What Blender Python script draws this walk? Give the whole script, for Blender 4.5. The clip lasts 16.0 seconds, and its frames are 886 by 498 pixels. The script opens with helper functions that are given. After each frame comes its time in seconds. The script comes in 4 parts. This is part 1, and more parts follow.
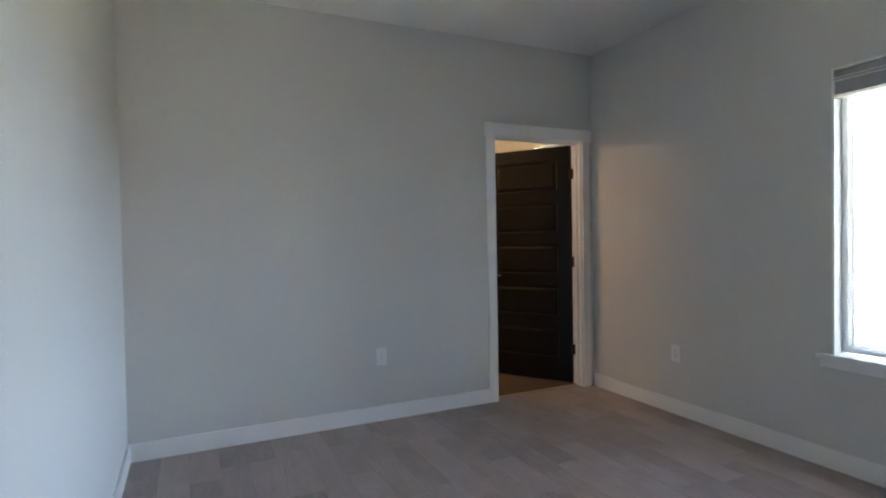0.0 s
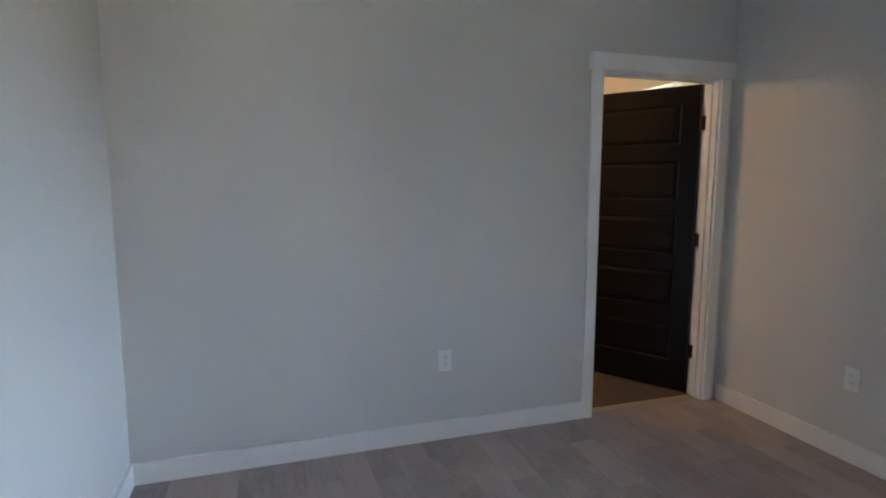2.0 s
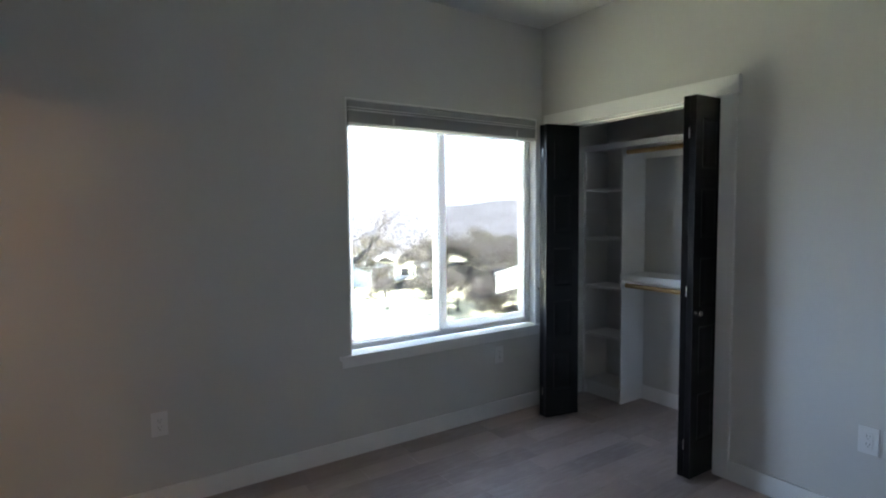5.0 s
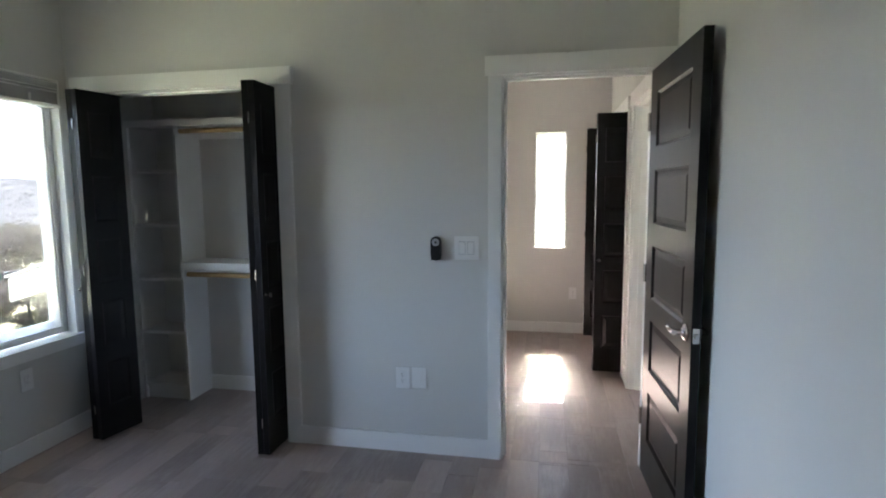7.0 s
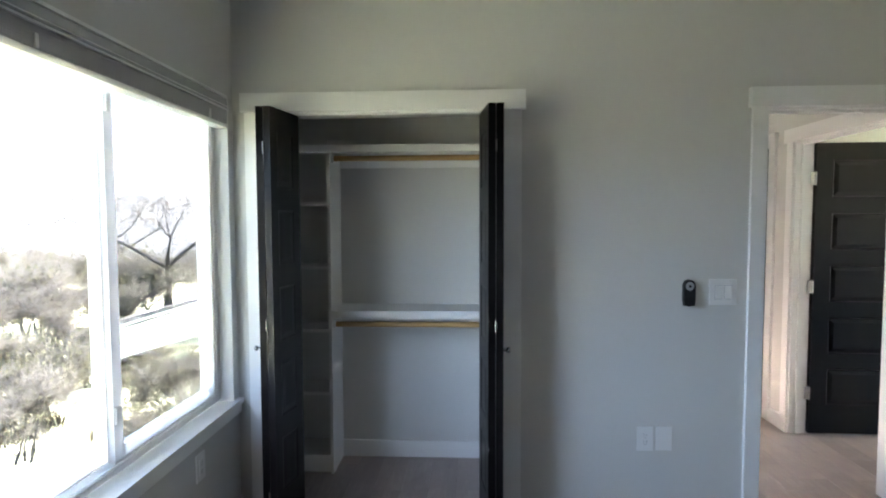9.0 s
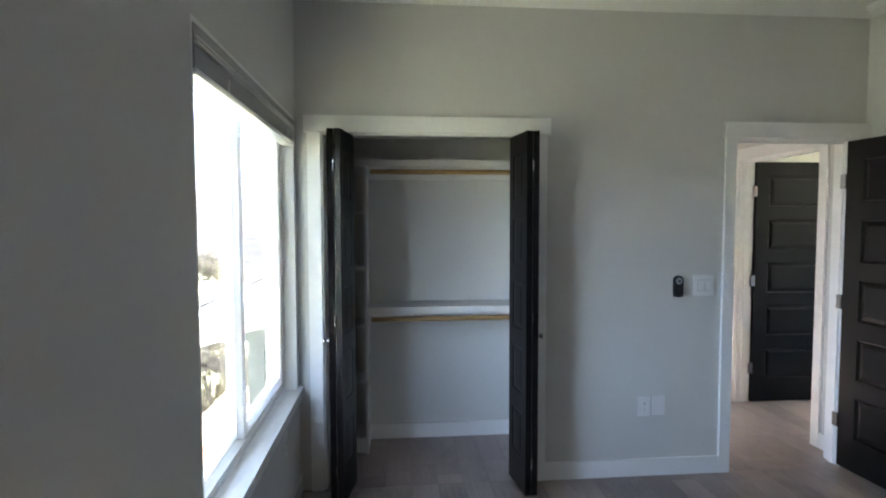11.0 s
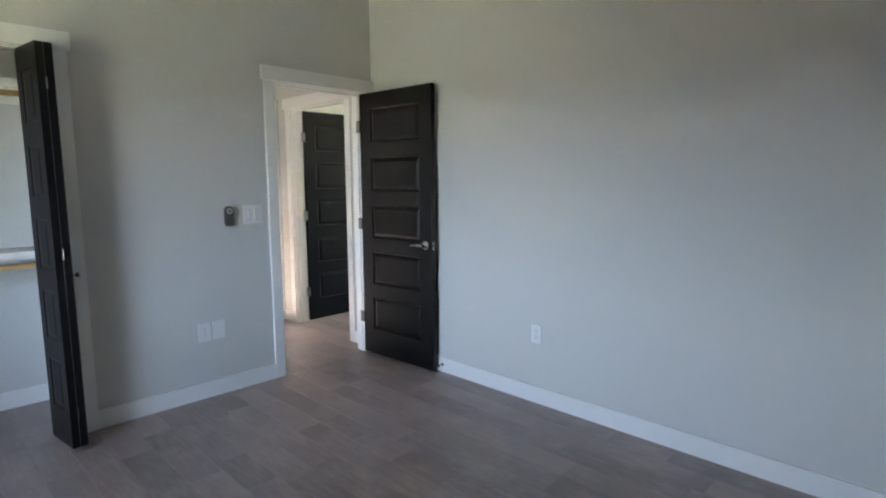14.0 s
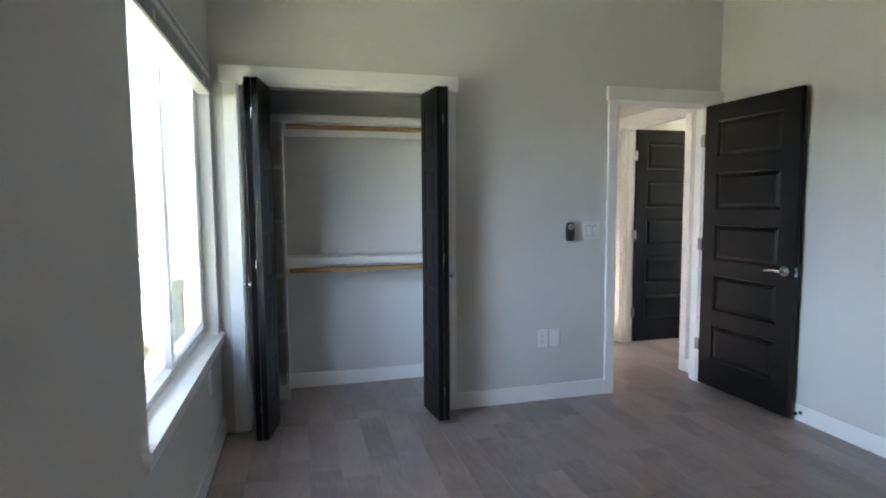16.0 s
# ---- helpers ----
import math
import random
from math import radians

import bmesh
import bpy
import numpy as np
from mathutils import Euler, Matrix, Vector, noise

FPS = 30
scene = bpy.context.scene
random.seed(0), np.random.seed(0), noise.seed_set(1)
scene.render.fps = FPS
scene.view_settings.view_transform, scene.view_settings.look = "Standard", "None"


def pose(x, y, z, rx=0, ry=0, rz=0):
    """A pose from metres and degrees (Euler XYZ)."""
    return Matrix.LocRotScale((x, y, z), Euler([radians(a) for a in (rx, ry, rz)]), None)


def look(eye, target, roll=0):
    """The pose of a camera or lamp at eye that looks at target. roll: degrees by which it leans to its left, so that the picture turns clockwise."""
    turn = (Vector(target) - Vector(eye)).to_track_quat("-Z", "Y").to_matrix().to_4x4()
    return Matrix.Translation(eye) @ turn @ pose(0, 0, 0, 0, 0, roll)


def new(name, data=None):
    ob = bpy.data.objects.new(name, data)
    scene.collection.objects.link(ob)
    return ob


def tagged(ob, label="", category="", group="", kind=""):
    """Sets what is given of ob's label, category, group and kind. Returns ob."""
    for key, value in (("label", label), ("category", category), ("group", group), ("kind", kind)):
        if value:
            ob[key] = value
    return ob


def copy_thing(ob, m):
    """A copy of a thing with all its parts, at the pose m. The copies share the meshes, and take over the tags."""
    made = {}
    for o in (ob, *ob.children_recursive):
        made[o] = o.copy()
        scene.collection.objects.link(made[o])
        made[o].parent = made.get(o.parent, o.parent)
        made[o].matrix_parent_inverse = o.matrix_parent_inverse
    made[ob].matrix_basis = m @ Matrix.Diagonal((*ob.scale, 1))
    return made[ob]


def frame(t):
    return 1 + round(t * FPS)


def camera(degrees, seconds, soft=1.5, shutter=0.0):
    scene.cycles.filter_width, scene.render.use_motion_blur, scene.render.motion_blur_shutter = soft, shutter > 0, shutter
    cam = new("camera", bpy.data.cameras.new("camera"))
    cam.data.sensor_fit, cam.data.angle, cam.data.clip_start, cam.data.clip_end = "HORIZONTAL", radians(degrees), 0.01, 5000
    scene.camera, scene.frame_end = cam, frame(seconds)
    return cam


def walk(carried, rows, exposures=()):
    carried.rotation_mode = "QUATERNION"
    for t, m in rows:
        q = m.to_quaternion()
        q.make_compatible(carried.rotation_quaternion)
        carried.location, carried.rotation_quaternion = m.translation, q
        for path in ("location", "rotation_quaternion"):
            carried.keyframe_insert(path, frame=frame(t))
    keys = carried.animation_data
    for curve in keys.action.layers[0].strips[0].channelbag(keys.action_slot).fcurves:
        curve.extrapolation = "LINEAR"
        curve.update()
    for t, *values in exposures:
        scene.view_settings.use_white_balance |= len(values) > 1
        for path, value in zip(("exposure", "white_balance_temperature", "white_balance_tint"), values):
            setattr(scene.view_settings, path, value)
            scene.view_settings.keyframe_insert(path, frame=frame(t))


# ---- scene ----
cam = camera(78.5, 16.0, soft=2.0)
PATH = [
    (0, (0.345, -0.17, 1.277), (1.196, 1.639, 1.235), -1.0),
    (0.5, (0.304, -0.057, 1.295), (0.771, 1.884, 1.219), -0.2),
    (1, (0.324, 0.082, 1.284), (0.582, 2.062, 1.169), 0.1),
    (1.5, (0.491, 0.362, 1.331), (0.751, 2.336, 1.146), -0.0),
    (2, (0.65, 0.708, 1.413), (1.265, 2.596, 1.174), 0.1),
    (2.5, (0.754, 1.149, 1.5), (1.993, 2.698, 1.246), 0.2),
    (3, (0.714, 1.652, 1.449), (2.481, 2.575, 1.282), 0.3),
    (3.5, (0.781, 2.192, 1.422), (2.756, 2.479, 1.292), 0.2),
    (4, (0.847, 2.545, 1.458), (2.837, 2.397, 1.332), -0.0),
    (4.5, (0.667, 2.768, 1.43), (2.575, 2.175, 1.34), -0.4),
    (5, (0.484, 2.864, 1.461), (2.145, 1.758, 1.326), -0.6),
    (5.2, (0.422, 2.875, 1.456), (1.963, 1.607, 1.316), -0.8),
    (7.5, (0.813, 2.836, 1.482), (1.024, 0.86, 1.256), -0.1),
    (8, (1.317, 2.765, 1.484), (1.486, 0.785, 1.26), 0.0),
    (8.5, (1.788, 2.694, 1.51), (1.944, 0.71, 1.314), -0.1),
    (9, (2.265, 2.697, 1.522), (2.361, 0.703, 1.416), -0.2),
    (9.2, (2.413, 2.717, 1.501), (2.486, 0.719, 1.444), -0.1),
    (11.3, (2.899, 3.208, 1.571), (2.616, 1.233, 1.438), -0.3),
    (11.5, (2.872, 3.262, 1.52), (2.505, 1.302, 1.362), -0.4),
    (12, (2.765, 3.453, 1.51), (2.218, 1.543, 1.282), -0.5),
    (12.5, (2.716, 3.531, 1.492), (1.965, 1.694, 1.245), -0.5),
    (13, (2.675, 3.500, 1.494), (1.736, 1.757, 1.21), -0.1),
    (13.5, (2.677, 3.467, 1.437), (1.462, 1.902, 1.16), 0.1),
    (14, (2.746, 3.440, 1.389), (1.322, 2.059, 1.136), -0.3),
    (14.5, (2.864, 3.383, 1.393), (1.452, 1.990, 1.136), -0.2),
    (15, (2.967, 3.368, 1.356), (1.789, 1.765, 1.146), -0.5),
    (15.5, (2.979, 3.361, 1.346), (2.172, 1.539, 1.179), -0.4),
    (16, (2.968, 3.376, 1.358), (2.466, 1.447, 1.192), -0.4),
]
EXPOSURES = [(0, 5.6, 6450, 13), (0.9, 5.7, 6350, 13), (1.6, 5.5, 6350, 13), (2.3, 5.75, 6450, 13), (3, 5.95, 6850, 14), (4, 5.2, 6900, 14), (5.2, 4.85, 6350, 13), (7.4, 5.15, 6550, 13), (8.2, 5.52, 6550, 13), (9.2, 5.17, 6550, 13), (11.4, 5.1, 6500, 13), (13.5, 5.25, 6600, 13), (16, 5.25, 6650, 13)]
walk(cam, [(t, look(eye, target, roll)) for t, eye, target, roll in PATH], EXPOSURES)



# ---- world and light ----
world = bpy.data.worlds.new("sky")
scene.world = world
world.use_nodes = True
wn = world.node_tree.nodes
wl = world.node_tree.links
sky = wn.new("ShaderNodeTexSky")
sky.sky_type = "NISHITA"
sky.sun_disc = False
sky.sun_elevation = radians(45)
sky.sun_rotation = radians(181)
sky.air_density, sky.dust_density = 1.0, 1.3
wn["Background"].inputs["Strength"].default_value = 0.05
# even blue-white added to the sky to balance light on the walls
sky_fill = wn.new("ShaderNodeVectorMath")
sky_fill.operation = "MULTIPLY_ADD"
sky_fill.inputs[1].default_value = (0.52, 0.52, 0.52)
sky_fill.inputs[2].default_value = (3.9, 5.1, 7.0)
wl.new(sky.outputs["Color"], sky_fill.inputs[0])
wl.new(sky_fill.outputs[0], wn["Background"].inputs["Color"])

sun_data = bpy.data.lights.new("sun", "SUN")
sun_data.energy, sun_data.angle, sun_data.color = 5.0, radians(0.55), (1.0, 0.965, 0.91)
sun = new("sun", sun_data)
sun.matrix_world = look((0, 0, 30), (0.015 * 30, 0.7 * 30, 30 - 0.7 * 30))

# ---- measures ----
E, N, CEIL, TH = 3.450, 3.450, 2.785, 0.12
HALL_S, HALL_E = -2.76, 1.15
DOOR_H = 2.05


# ---- materials ----
def material(name, base, rough=0.5, metal=0.0, vary=0.06, scale=3.0, fine=60.0, bump=0.0, bump_scale=220.0, rough_vary=0.08, coat=0.0, stretch=(1, 1, 1), random_tone=0.0, random_island=0.0, dark=None, spec=0.5):
    m = bpy.data.materials.new(name)
    m.use_nodes = True
    nt = m.node_tree
    n, l = nt.nodes, nt.links
    b = n["Principled BSDF"]
    b.inputs["Metallic"].default_value = metal
    b.inputs["Coat Weight"].default_value = coat
    b.inputs["Specular IOR Level"].default_value = spec
    tc = n.new("ShaderNodeTexCoord")
    mp = n.new("ShaderNodeMapping")
    mp.inputs["Scale"].default_value = stretch
    l.new(tc.outputs["Object"], mp.inputs["Vector"])
    big = n.new("ShaderNodeTexNoise")
    big.noise_dimensions = "4D"
    big.inputs["Scale"].default_value, big.inputs["Detail"].default_value = scale, 4
    small = n.new("ShaderNodeTexNoise")
    small.noise_dimensions = "4D"
    small.inputs["Scale"].default_value, small.inputs["Detail"].default_value = fine, 6
    for t in (big, small):
        l.new(mp.outputs["Vector"], t.inputs["Vector"])
    info = n.new("ShaderNodeObjectInfo")
    mul = n.new("ShaderNodeMath")
    mul.operation = "MULTIPLY"
    mul.inputs[1].default_value = 37.0 if random_tone else 0.0
    l.new(info.outputs["Random"], mul.inputs[0])
    for t in (big, small):
        l.new(mul.outputs[0], t.inputs["W"])
    mix = n.new("ShaderNodeMix")
    mix.data_type = "RGBA"
    lo = dark if dark else tuple(c * (1 - vary * 1.6) for c in base)
    hi = tuple(min(1, c * (1 + vary)) for c in base)
    mix.inputs[6].default_value, mix.inputs[7].default_value = (*lo, 1), (*hi, 1)
    add = n.new("ShaderNodeMath")
    add.operation = "MULTIPLY_ADD"
    add.inputs[1].default_value = 0.55
    l.new(small.outputs["Fac"], add.inputs[0])
    half = n.new("ShaderNodeMath")
    half.operation = "MULTIPLY_ADD"
    half.inputs[1].default_value, half.inputs[2].default_value = 0.9, -0.22
    l.new(big.outputs["Fac"], half.inputs[0])
    l.new(half.outputs[0], add.inputs[2])
    add.use_clamp = True
    l.new(add.outputs[0], mix.inputs[0])
    colour = mix.outputs[2]
    tone = random_tone or random_island
    if tone:
        hsv = n.new("ShaderNodeHueSaturation")
        rng = n.new("ShaderNodeMapRange")
        rng.inputs["To Min"].default_value, rng.inputs["To Max"].default_value = 1 - tone, 1 + tone
        if random_tone:
            l.new(info.outputs["Random"], rng.inputs["Value"])
        else:
            geo = n.new("ShaderNodeNewGeometry")
            l.new(geo.outputs["Random Per Island"], rng.inputs["Value"])
        l.new(rng.outputs[0], hsv.inputs["Value"])
        l.new(colour, hsv.inputs["Color"])
        colour = hsv.outputs["Color"]
    l.new(colour, b.inputs["Base Color"])
    rr = n.new("ShaderNodeMapRange")
    rr.inputs["To Min"].default_value, rr.inputs["To Max"].default_value = max(0.02, rough - rough_vary), min(1, rough + rough_vary)
    l.new(big.outputs["Fac"], rr.inputs["Value"])
    l.new(rr.outputs[0], b.inputs["Roughness"])
    if bump:
        bn = n.new("ShaderNodeTexNoise")
        bn.inputs["Scale"].default_value, bn.inputs["Detail"].default_value = bump_scale, 3
        l.new(mp.outputs["Vector"], bn.inputs["Vector"])
        bp = n.new("ShaderNodeBump")
        bp.inputs["Strength"].default_value, bp.inputs["Distance"].default_value = bump, 0.002
        l.new(bn.outputs["Fac"], bp.inputs["Height"])
        l.new(bp.outputs["Normal"], b.inputs["Normal"])
    return m


PAINT = material("wall_paint", (0.690, 0.682, 0.650), 0.62, vary=0.02, scale=1.2, fine=30, bump=0.25, bump_scale=170, spec=0.35)
CEILING = material("ceiling_paint", (0.86, 0.855, 0.83), 0.8, vary=0.02, bump=0.3, bump_scale=120, spec=0.3)
TRIM = material("trim_paint", (0.90, 0.895, 0.875), 0.34, vary=0.02, scale=2, bump=0.06, bump_scale=60)
VINYL = material("window_vinyl", (0.91, 0.91, 0.91), 0.3, vary=0.015)
ESPRESSO = material("espresso_paint", (0.0056, 0.0045, 0.0047), 0.34, vary=0.25, scale=2.5, fine=40, bump=0.10, bump_scale=90, stretch=(1, 1, 0.25), spec=0.25)
PLANK = material("plank_laminate", (0.392, 0.312, 0.286), 0.34, vary=0.10, scale=2.2, fine=30, bump=0.08, bump_scale=60, stretch=(4, 0.8, 1), random_tone=0.21, dark=(0.275, 0.219, 0.200), spec=0.5)


def weather(m):
    """Pale cerused streaks and patches over the planks' grain."""
    n, l = m.node_tree.nodes, m.node_tree.links
    b = n["Principled BSDF"]
    source = b.inputs["Base Color"].links[0].from_socket
    tc = n.new("ShaderNodeTexCoord")
    info = n.new("ShaderNodeObjectInfo")
    off = n.new("ShaderNodeVectorMath")
    off.operation = "MULTIPLY_ADD"
    off.inputs[1].default_value = (1, 1, 1)
    scale = n.new("ShaderNodeVectorMath")
    scale.operation = "SCALE"
    scale.inputs[0].default_value = (31, 57, 13)
    l.new(info.outputs["Random"], scale.inputs["Scale"])
    l.new(tc.outputs["Object"], off.inputs[0])
    l.new(scale.outputs[0], off.inputs[2])
    mp = n.new("ShaderNodeMapping")
    mp.inputs["Scale"].default_value = (22, 3.2, 1)
    l.new(off.outputs[0], mp.inputs["Vector"])
    streak = n.new("ShaderNodeTexNoise")
    streak.inputs["Scale"].default_value, streak.inputs["Detail"].default_value, streak.inputs["Roughness"].default_value = 2.2, 7, 0.68
    l.new(mp.outputs["Vector"], streak.inputs["Vector"])
    patch = n.new("ShaderNodeTexNoise")
    patch.inputs["Scale"].default_value, patch.inputs["Detail"].default_value = 3.6, 4
    l.new(off.outputs[0], patch.inputs["Vector"])
    mul = n.new("ShaderNodeMath")
    mul.operation = "MULTIPLY"
    l.new(streak.outputs["Fac"], mul.inputs[0])
    l.new(patch.outputs["Fac"], mul.inputs[1])
    ramp = n.new("ShaderNodeMapRange")
    ramp.inputs["From Min"].default_value, ramp.inputs["From Max"].default_value = 0.20, 0.42
    ramp.inputs["To Max"].default_value = 0.56
    l.new(mul.outputs[0], ramp.inputs["Value"])
    mix = n.new("ShaderNodeMix")
    mix.data_type = "RGBA"
    mix.inputs[7].default_value = (0.52, 0.435, 0.40, 1)
    l.new(ramp.outputs[0], mix.inputs[0])
    l.new(source, mix.inputs[6])
    l.new(mix.outputs[2], b.inputs["Base Color"])


weather(PLANK)
JOINT = material("joint_dark", (0.23, 0.182, 0.165), 0.8)
NICKEL = material("satin_nickel", (0.52, 0.51, 0.49), 0.20, 1.0, vary=0.04)
DARKMETAL = material("dark_bronze_metal", (0.10, 0.075, 0.06), 0.42, 0.9, vary=0.1)
PLASTIC = material("white_plastic", (0.84, 0.84, 0.825), 0.32, vary=0.01)
SLOT = material("dark_slot", (0.16, 0.16, 0.16), 0.6)
BLACKPLASTIC = material("black_plastic", (0.010, 0.010, 0.011), 0.30, vary=0.1)
# the remote's grey key pad, and painted shade in the switch gaps
GREYPLASTIC_SHADE = material("pale_grey_plastic_and_gap_shade", (0.45, 0.46, 0.47), 0.35)
RODWOOD = material("golden_wood", (0.50, 0.32, 0.13), 0.42, vary=0.12, scale=6, fine=80, stretch=(0.3, 6, 6), dark=(0.36, 0.21, 0.08))
MELAMINE = material("white_shelf_board", (0.82, 0.81, 0.785), 0.42, vary=0.02)
SLAT = material("blind_vinyl", (0.45, 0.45, 0.455), 0.45, vary=0.03)
CARPET = material("brown_carpet", (0.12, 0.078, 0.056), 0.95, vary=0.2, fine=300, bump=0.8, bump_scale=400)
BRASSY = material("threshold_strip", (0.50, 0.40, 0.28), 0.4, 0.4)
RUBBER = material("dark_rubber", (0.02, 0.02, 0.02), 0.7)
GROUND = material("pale_dry_ground", (0.58, 0.56, 0.37), 0.95, vary=0.25, scale=0.35, fine=5, dark=(0.30, 0.29, 0.17))
BARK = material("grey_bark", (0.065, 0.06, 0.057), 0.9, vary=0.3, scale=4, fine=30, bump=0.6, bump_scale=30)
TWIG = material("bare_twigs", (0.155, 0.140, 0.128), 0.9, vary=0.2, scale=0.6, random_island=0.35)
LEAF = material("olive_leaves", (0.115, 0.113, 0.068), 0.75, vary=0.25, scale=0.5, random_island=0.5)
HILLWOOD = material("far_wood", (0.054, 0.053, 0.055), 0.95, vary=0.25, scale=0.06, fine=0.6, random_island=0.2)
HAZEWOOD = material("hazy_far_twigs", (0.060, 0.059, 0.061), 0.95, vary=0.2, scale=0.06, fine=0.6, random_island=0.15)
SIDING = material("pale_siding", (0.62, 0.62, 0.60), 0.7, vary=0.05)
ROOFWHITE = material("white_painted_boards", (0.86, 0.86, 0.85), 0.5, vary=0.03)
ROOFDARK = material("dark_roofing", (0.055, 0.055, 0.06), 0.85, vary=0.2, fine=40)
POSTGREY = material("grey_painted_post", (0.26, 0.28, 0.29), 0.6, vary=0.06)
DECKWOOD = material("orange_deck_wood", (0.42, 0.22, 0.11), 0.6, vary=0.15, fine=50, stretch=(0.4, 6, 1))
RUSTY = material("rusty_junk_metal", (0.11, 0.10, 0.10), 0.7, 0.3, vary=0.3)
STRAW = material("straw_grass", (0.068, 0.058, 0.038), 0.9, vary=0.2, random_island=0.45)

# hollow white vinyl lets some daylight through
vb = VINYL.node_tree.nodes["Principled BSDF"]
vb.inputs["Subsurface Weight"].default_value, vb.inputs["Subsurface Scale"].default_value = 0.9, 0.08
vb.inputs["Subsurface Radius"].default_value = (1, 1, 1)


def let_through(m, share=0.5):
    """Thin leaves and twigs pass some of the sun on to their shaded side."""
    n, l = m.node_tree.nodes, m.node_tree.links
    b = n["Principled BSDF"]
    thin, mix = n.new("ShaderNodeBsdfTranslucent"), n.new("ShaderNodeMixShader")
    mix.inputs[0].default_value = share
    l.new(b.inputs["Base Color"].links[0].from_socket, thin.inputs["Color"])
    l.new(b.outputs[0], mix.inputs[1])
    l.new(thin.outputs[0], mix.inputs[2])
    l.new(mix.outputs[0], n["Material Output"].inputs["Surface"])


for m in (TWIG, LEAF, HAZEWOOD, STRAW):
    let_through(m)

GLASS = bpy.data.materials.new("window_glass")
GLASS.use_nodes = True
gb = GLASS.node_tree.nodes["Principled BSDF"]
gb.inputs["Transmission Weight"].default_value, gb.inputs["Roughness"].default_value, gb.inputs["IOR"].default_value = 1.0, 0.0, 1.05
gb.inputs["Base Color"].default_value = (0.33, 0.342, 0.344, 1)

SCREEN = bpy.data.materials.new("insect_screen")
SCREEN.use_nodes = True
sn, sl = SCREEN.node_tree.nodes, SCREEN.node_tree.links
weave = sn.new("ShaderNodeBsdfTransparent")
weave.inputs["Color"].default_value = (0.78, 0.785, 0.79, 1)
sl.new(weave.outputs[0], sn["Material Output"].inputs["Surface"])

GLOW = bpy.data.materials.new("lamp_diffuser")
GLOW.use_nodes = True
gg = GLOW.node_tree.nodes["Principled BSDF"]
gg.inputs["Base Color"].default_value = (0.9, 0.85, 0.75, 1)
gg.inputs["Emission Color"].default_value = (1.0, 0.57, 0.25, 1)
gg.inputs["Emission Strength"].default_value = 1.15


# ---- mesh helpers ----
def box(bm, x0, y0, z0, x1, y1, z1, turn=None):
    vs = [bm.verts.new((x, y, z)) for x in (x0, x1) for y in (y0, y1) for z in (z0, z1)]
    if turn is not None:
        for v in vs:
            v.co = turn @ v.co
    for f in ((0, 1, 3, 2), (4, 6, 7, 5), (0, 4, 5, 1), (2, 3, 7, 6), (0, 2, 6, 4), (1, 5, 7, 3)):
        bm.faces.new([vs[i] for i in f])


def tube(bm, a, b, r0, r1=None, sides=12, caps=True):
    r1 = r0 if r1 is None else r1
    a, b = Vector(a), Vector(b)
    q = (b - a).to_track_quat("Z", "Y")
    rings = []
    for p, r in ((a, r0), (b, r1)):
        rings.append([bm.verts.new(p + q @ Vector((r * math.cos(k * 2 * math.pi / sides), r * math.sin(k * 2 * math.pi / sides), 0))) for k in range(sides)])
    for k in range(sides):
        bm.faces.new((rings[0][k], rings[0][(k + 1) % sides], rings[1][(k + 1) % sides], rings[1][k]))
    if caps:
        bm.faces.new(rings[0][::-1])
        bm.faces.new(rings[1])


def lathe(bm, profile, sides=24, m=None):
    """profile: (radius, height) pairs round the z axis."""
    rings = []
    for r, h in profile:
        rings.append([bm.verts.new((r * math.cos(k * 2 * math.pi / sides), r * math.sin(k * 2 * math.pi / sides), h)) for k in range(sides)])
    for a, b in zip(rings, rings[1:]):
        for k in range(sides):
            bm.faces.new((a[k], a[(k + 1) % sides], b[(k + 1) % sides], b[k]))
    bm.faces.new(rings[0][::-1])
    bm.faces.new(rings[-1])
    if m is not None:
        bmesh.ops.transform(bm, matrix=m, verts=bm.verts)


def part(name, bm, mat, parent=None, label="", bevel=0.0, smooth=False, at=None):
    if bevel:
        bmesh.ops.bevel(bm, geom=[e for e in bm.edges if len(e.link_faces) == 2 and e.calc_face_angle(0) > 0.5], offset=bevel, segments=2, affect="EDGES", clamp_overlap=True)
    bmesh.ops.recalc_face_normals(bm, faces=bm.faces)
    me = bpy.data.meshes.new(name)
    bm.to_mesh(me)
    bm.free()
    me.materials.append(mat)
    if smooth:
        for p in me.polygons:
            p.use_smooth = True
        me.set_sharp_from_angle(angle=radians(35))
    ob = new(name, me)
    if parent is not None:
        ob.parent = parent
    if at is not None:
        ob.matrix_basis = at
    if label:
        ob["label"] = label
    return ob


def boxes(name, mat, dims, parent=None, label="", bevel=0.0, at=None):
    bm = bmesh.new()
    for d in dims:
        box(bm, *d)
    return part(name, bm, mat, parent, label, bevel, at=at)


def thing(name, m, label, category, group="", kind=""):
    ob = new(name)
    ob.matrix_basis = m
    ob.empty_display_size = 0.1
    return tagged(ob, label, category, group, kind)


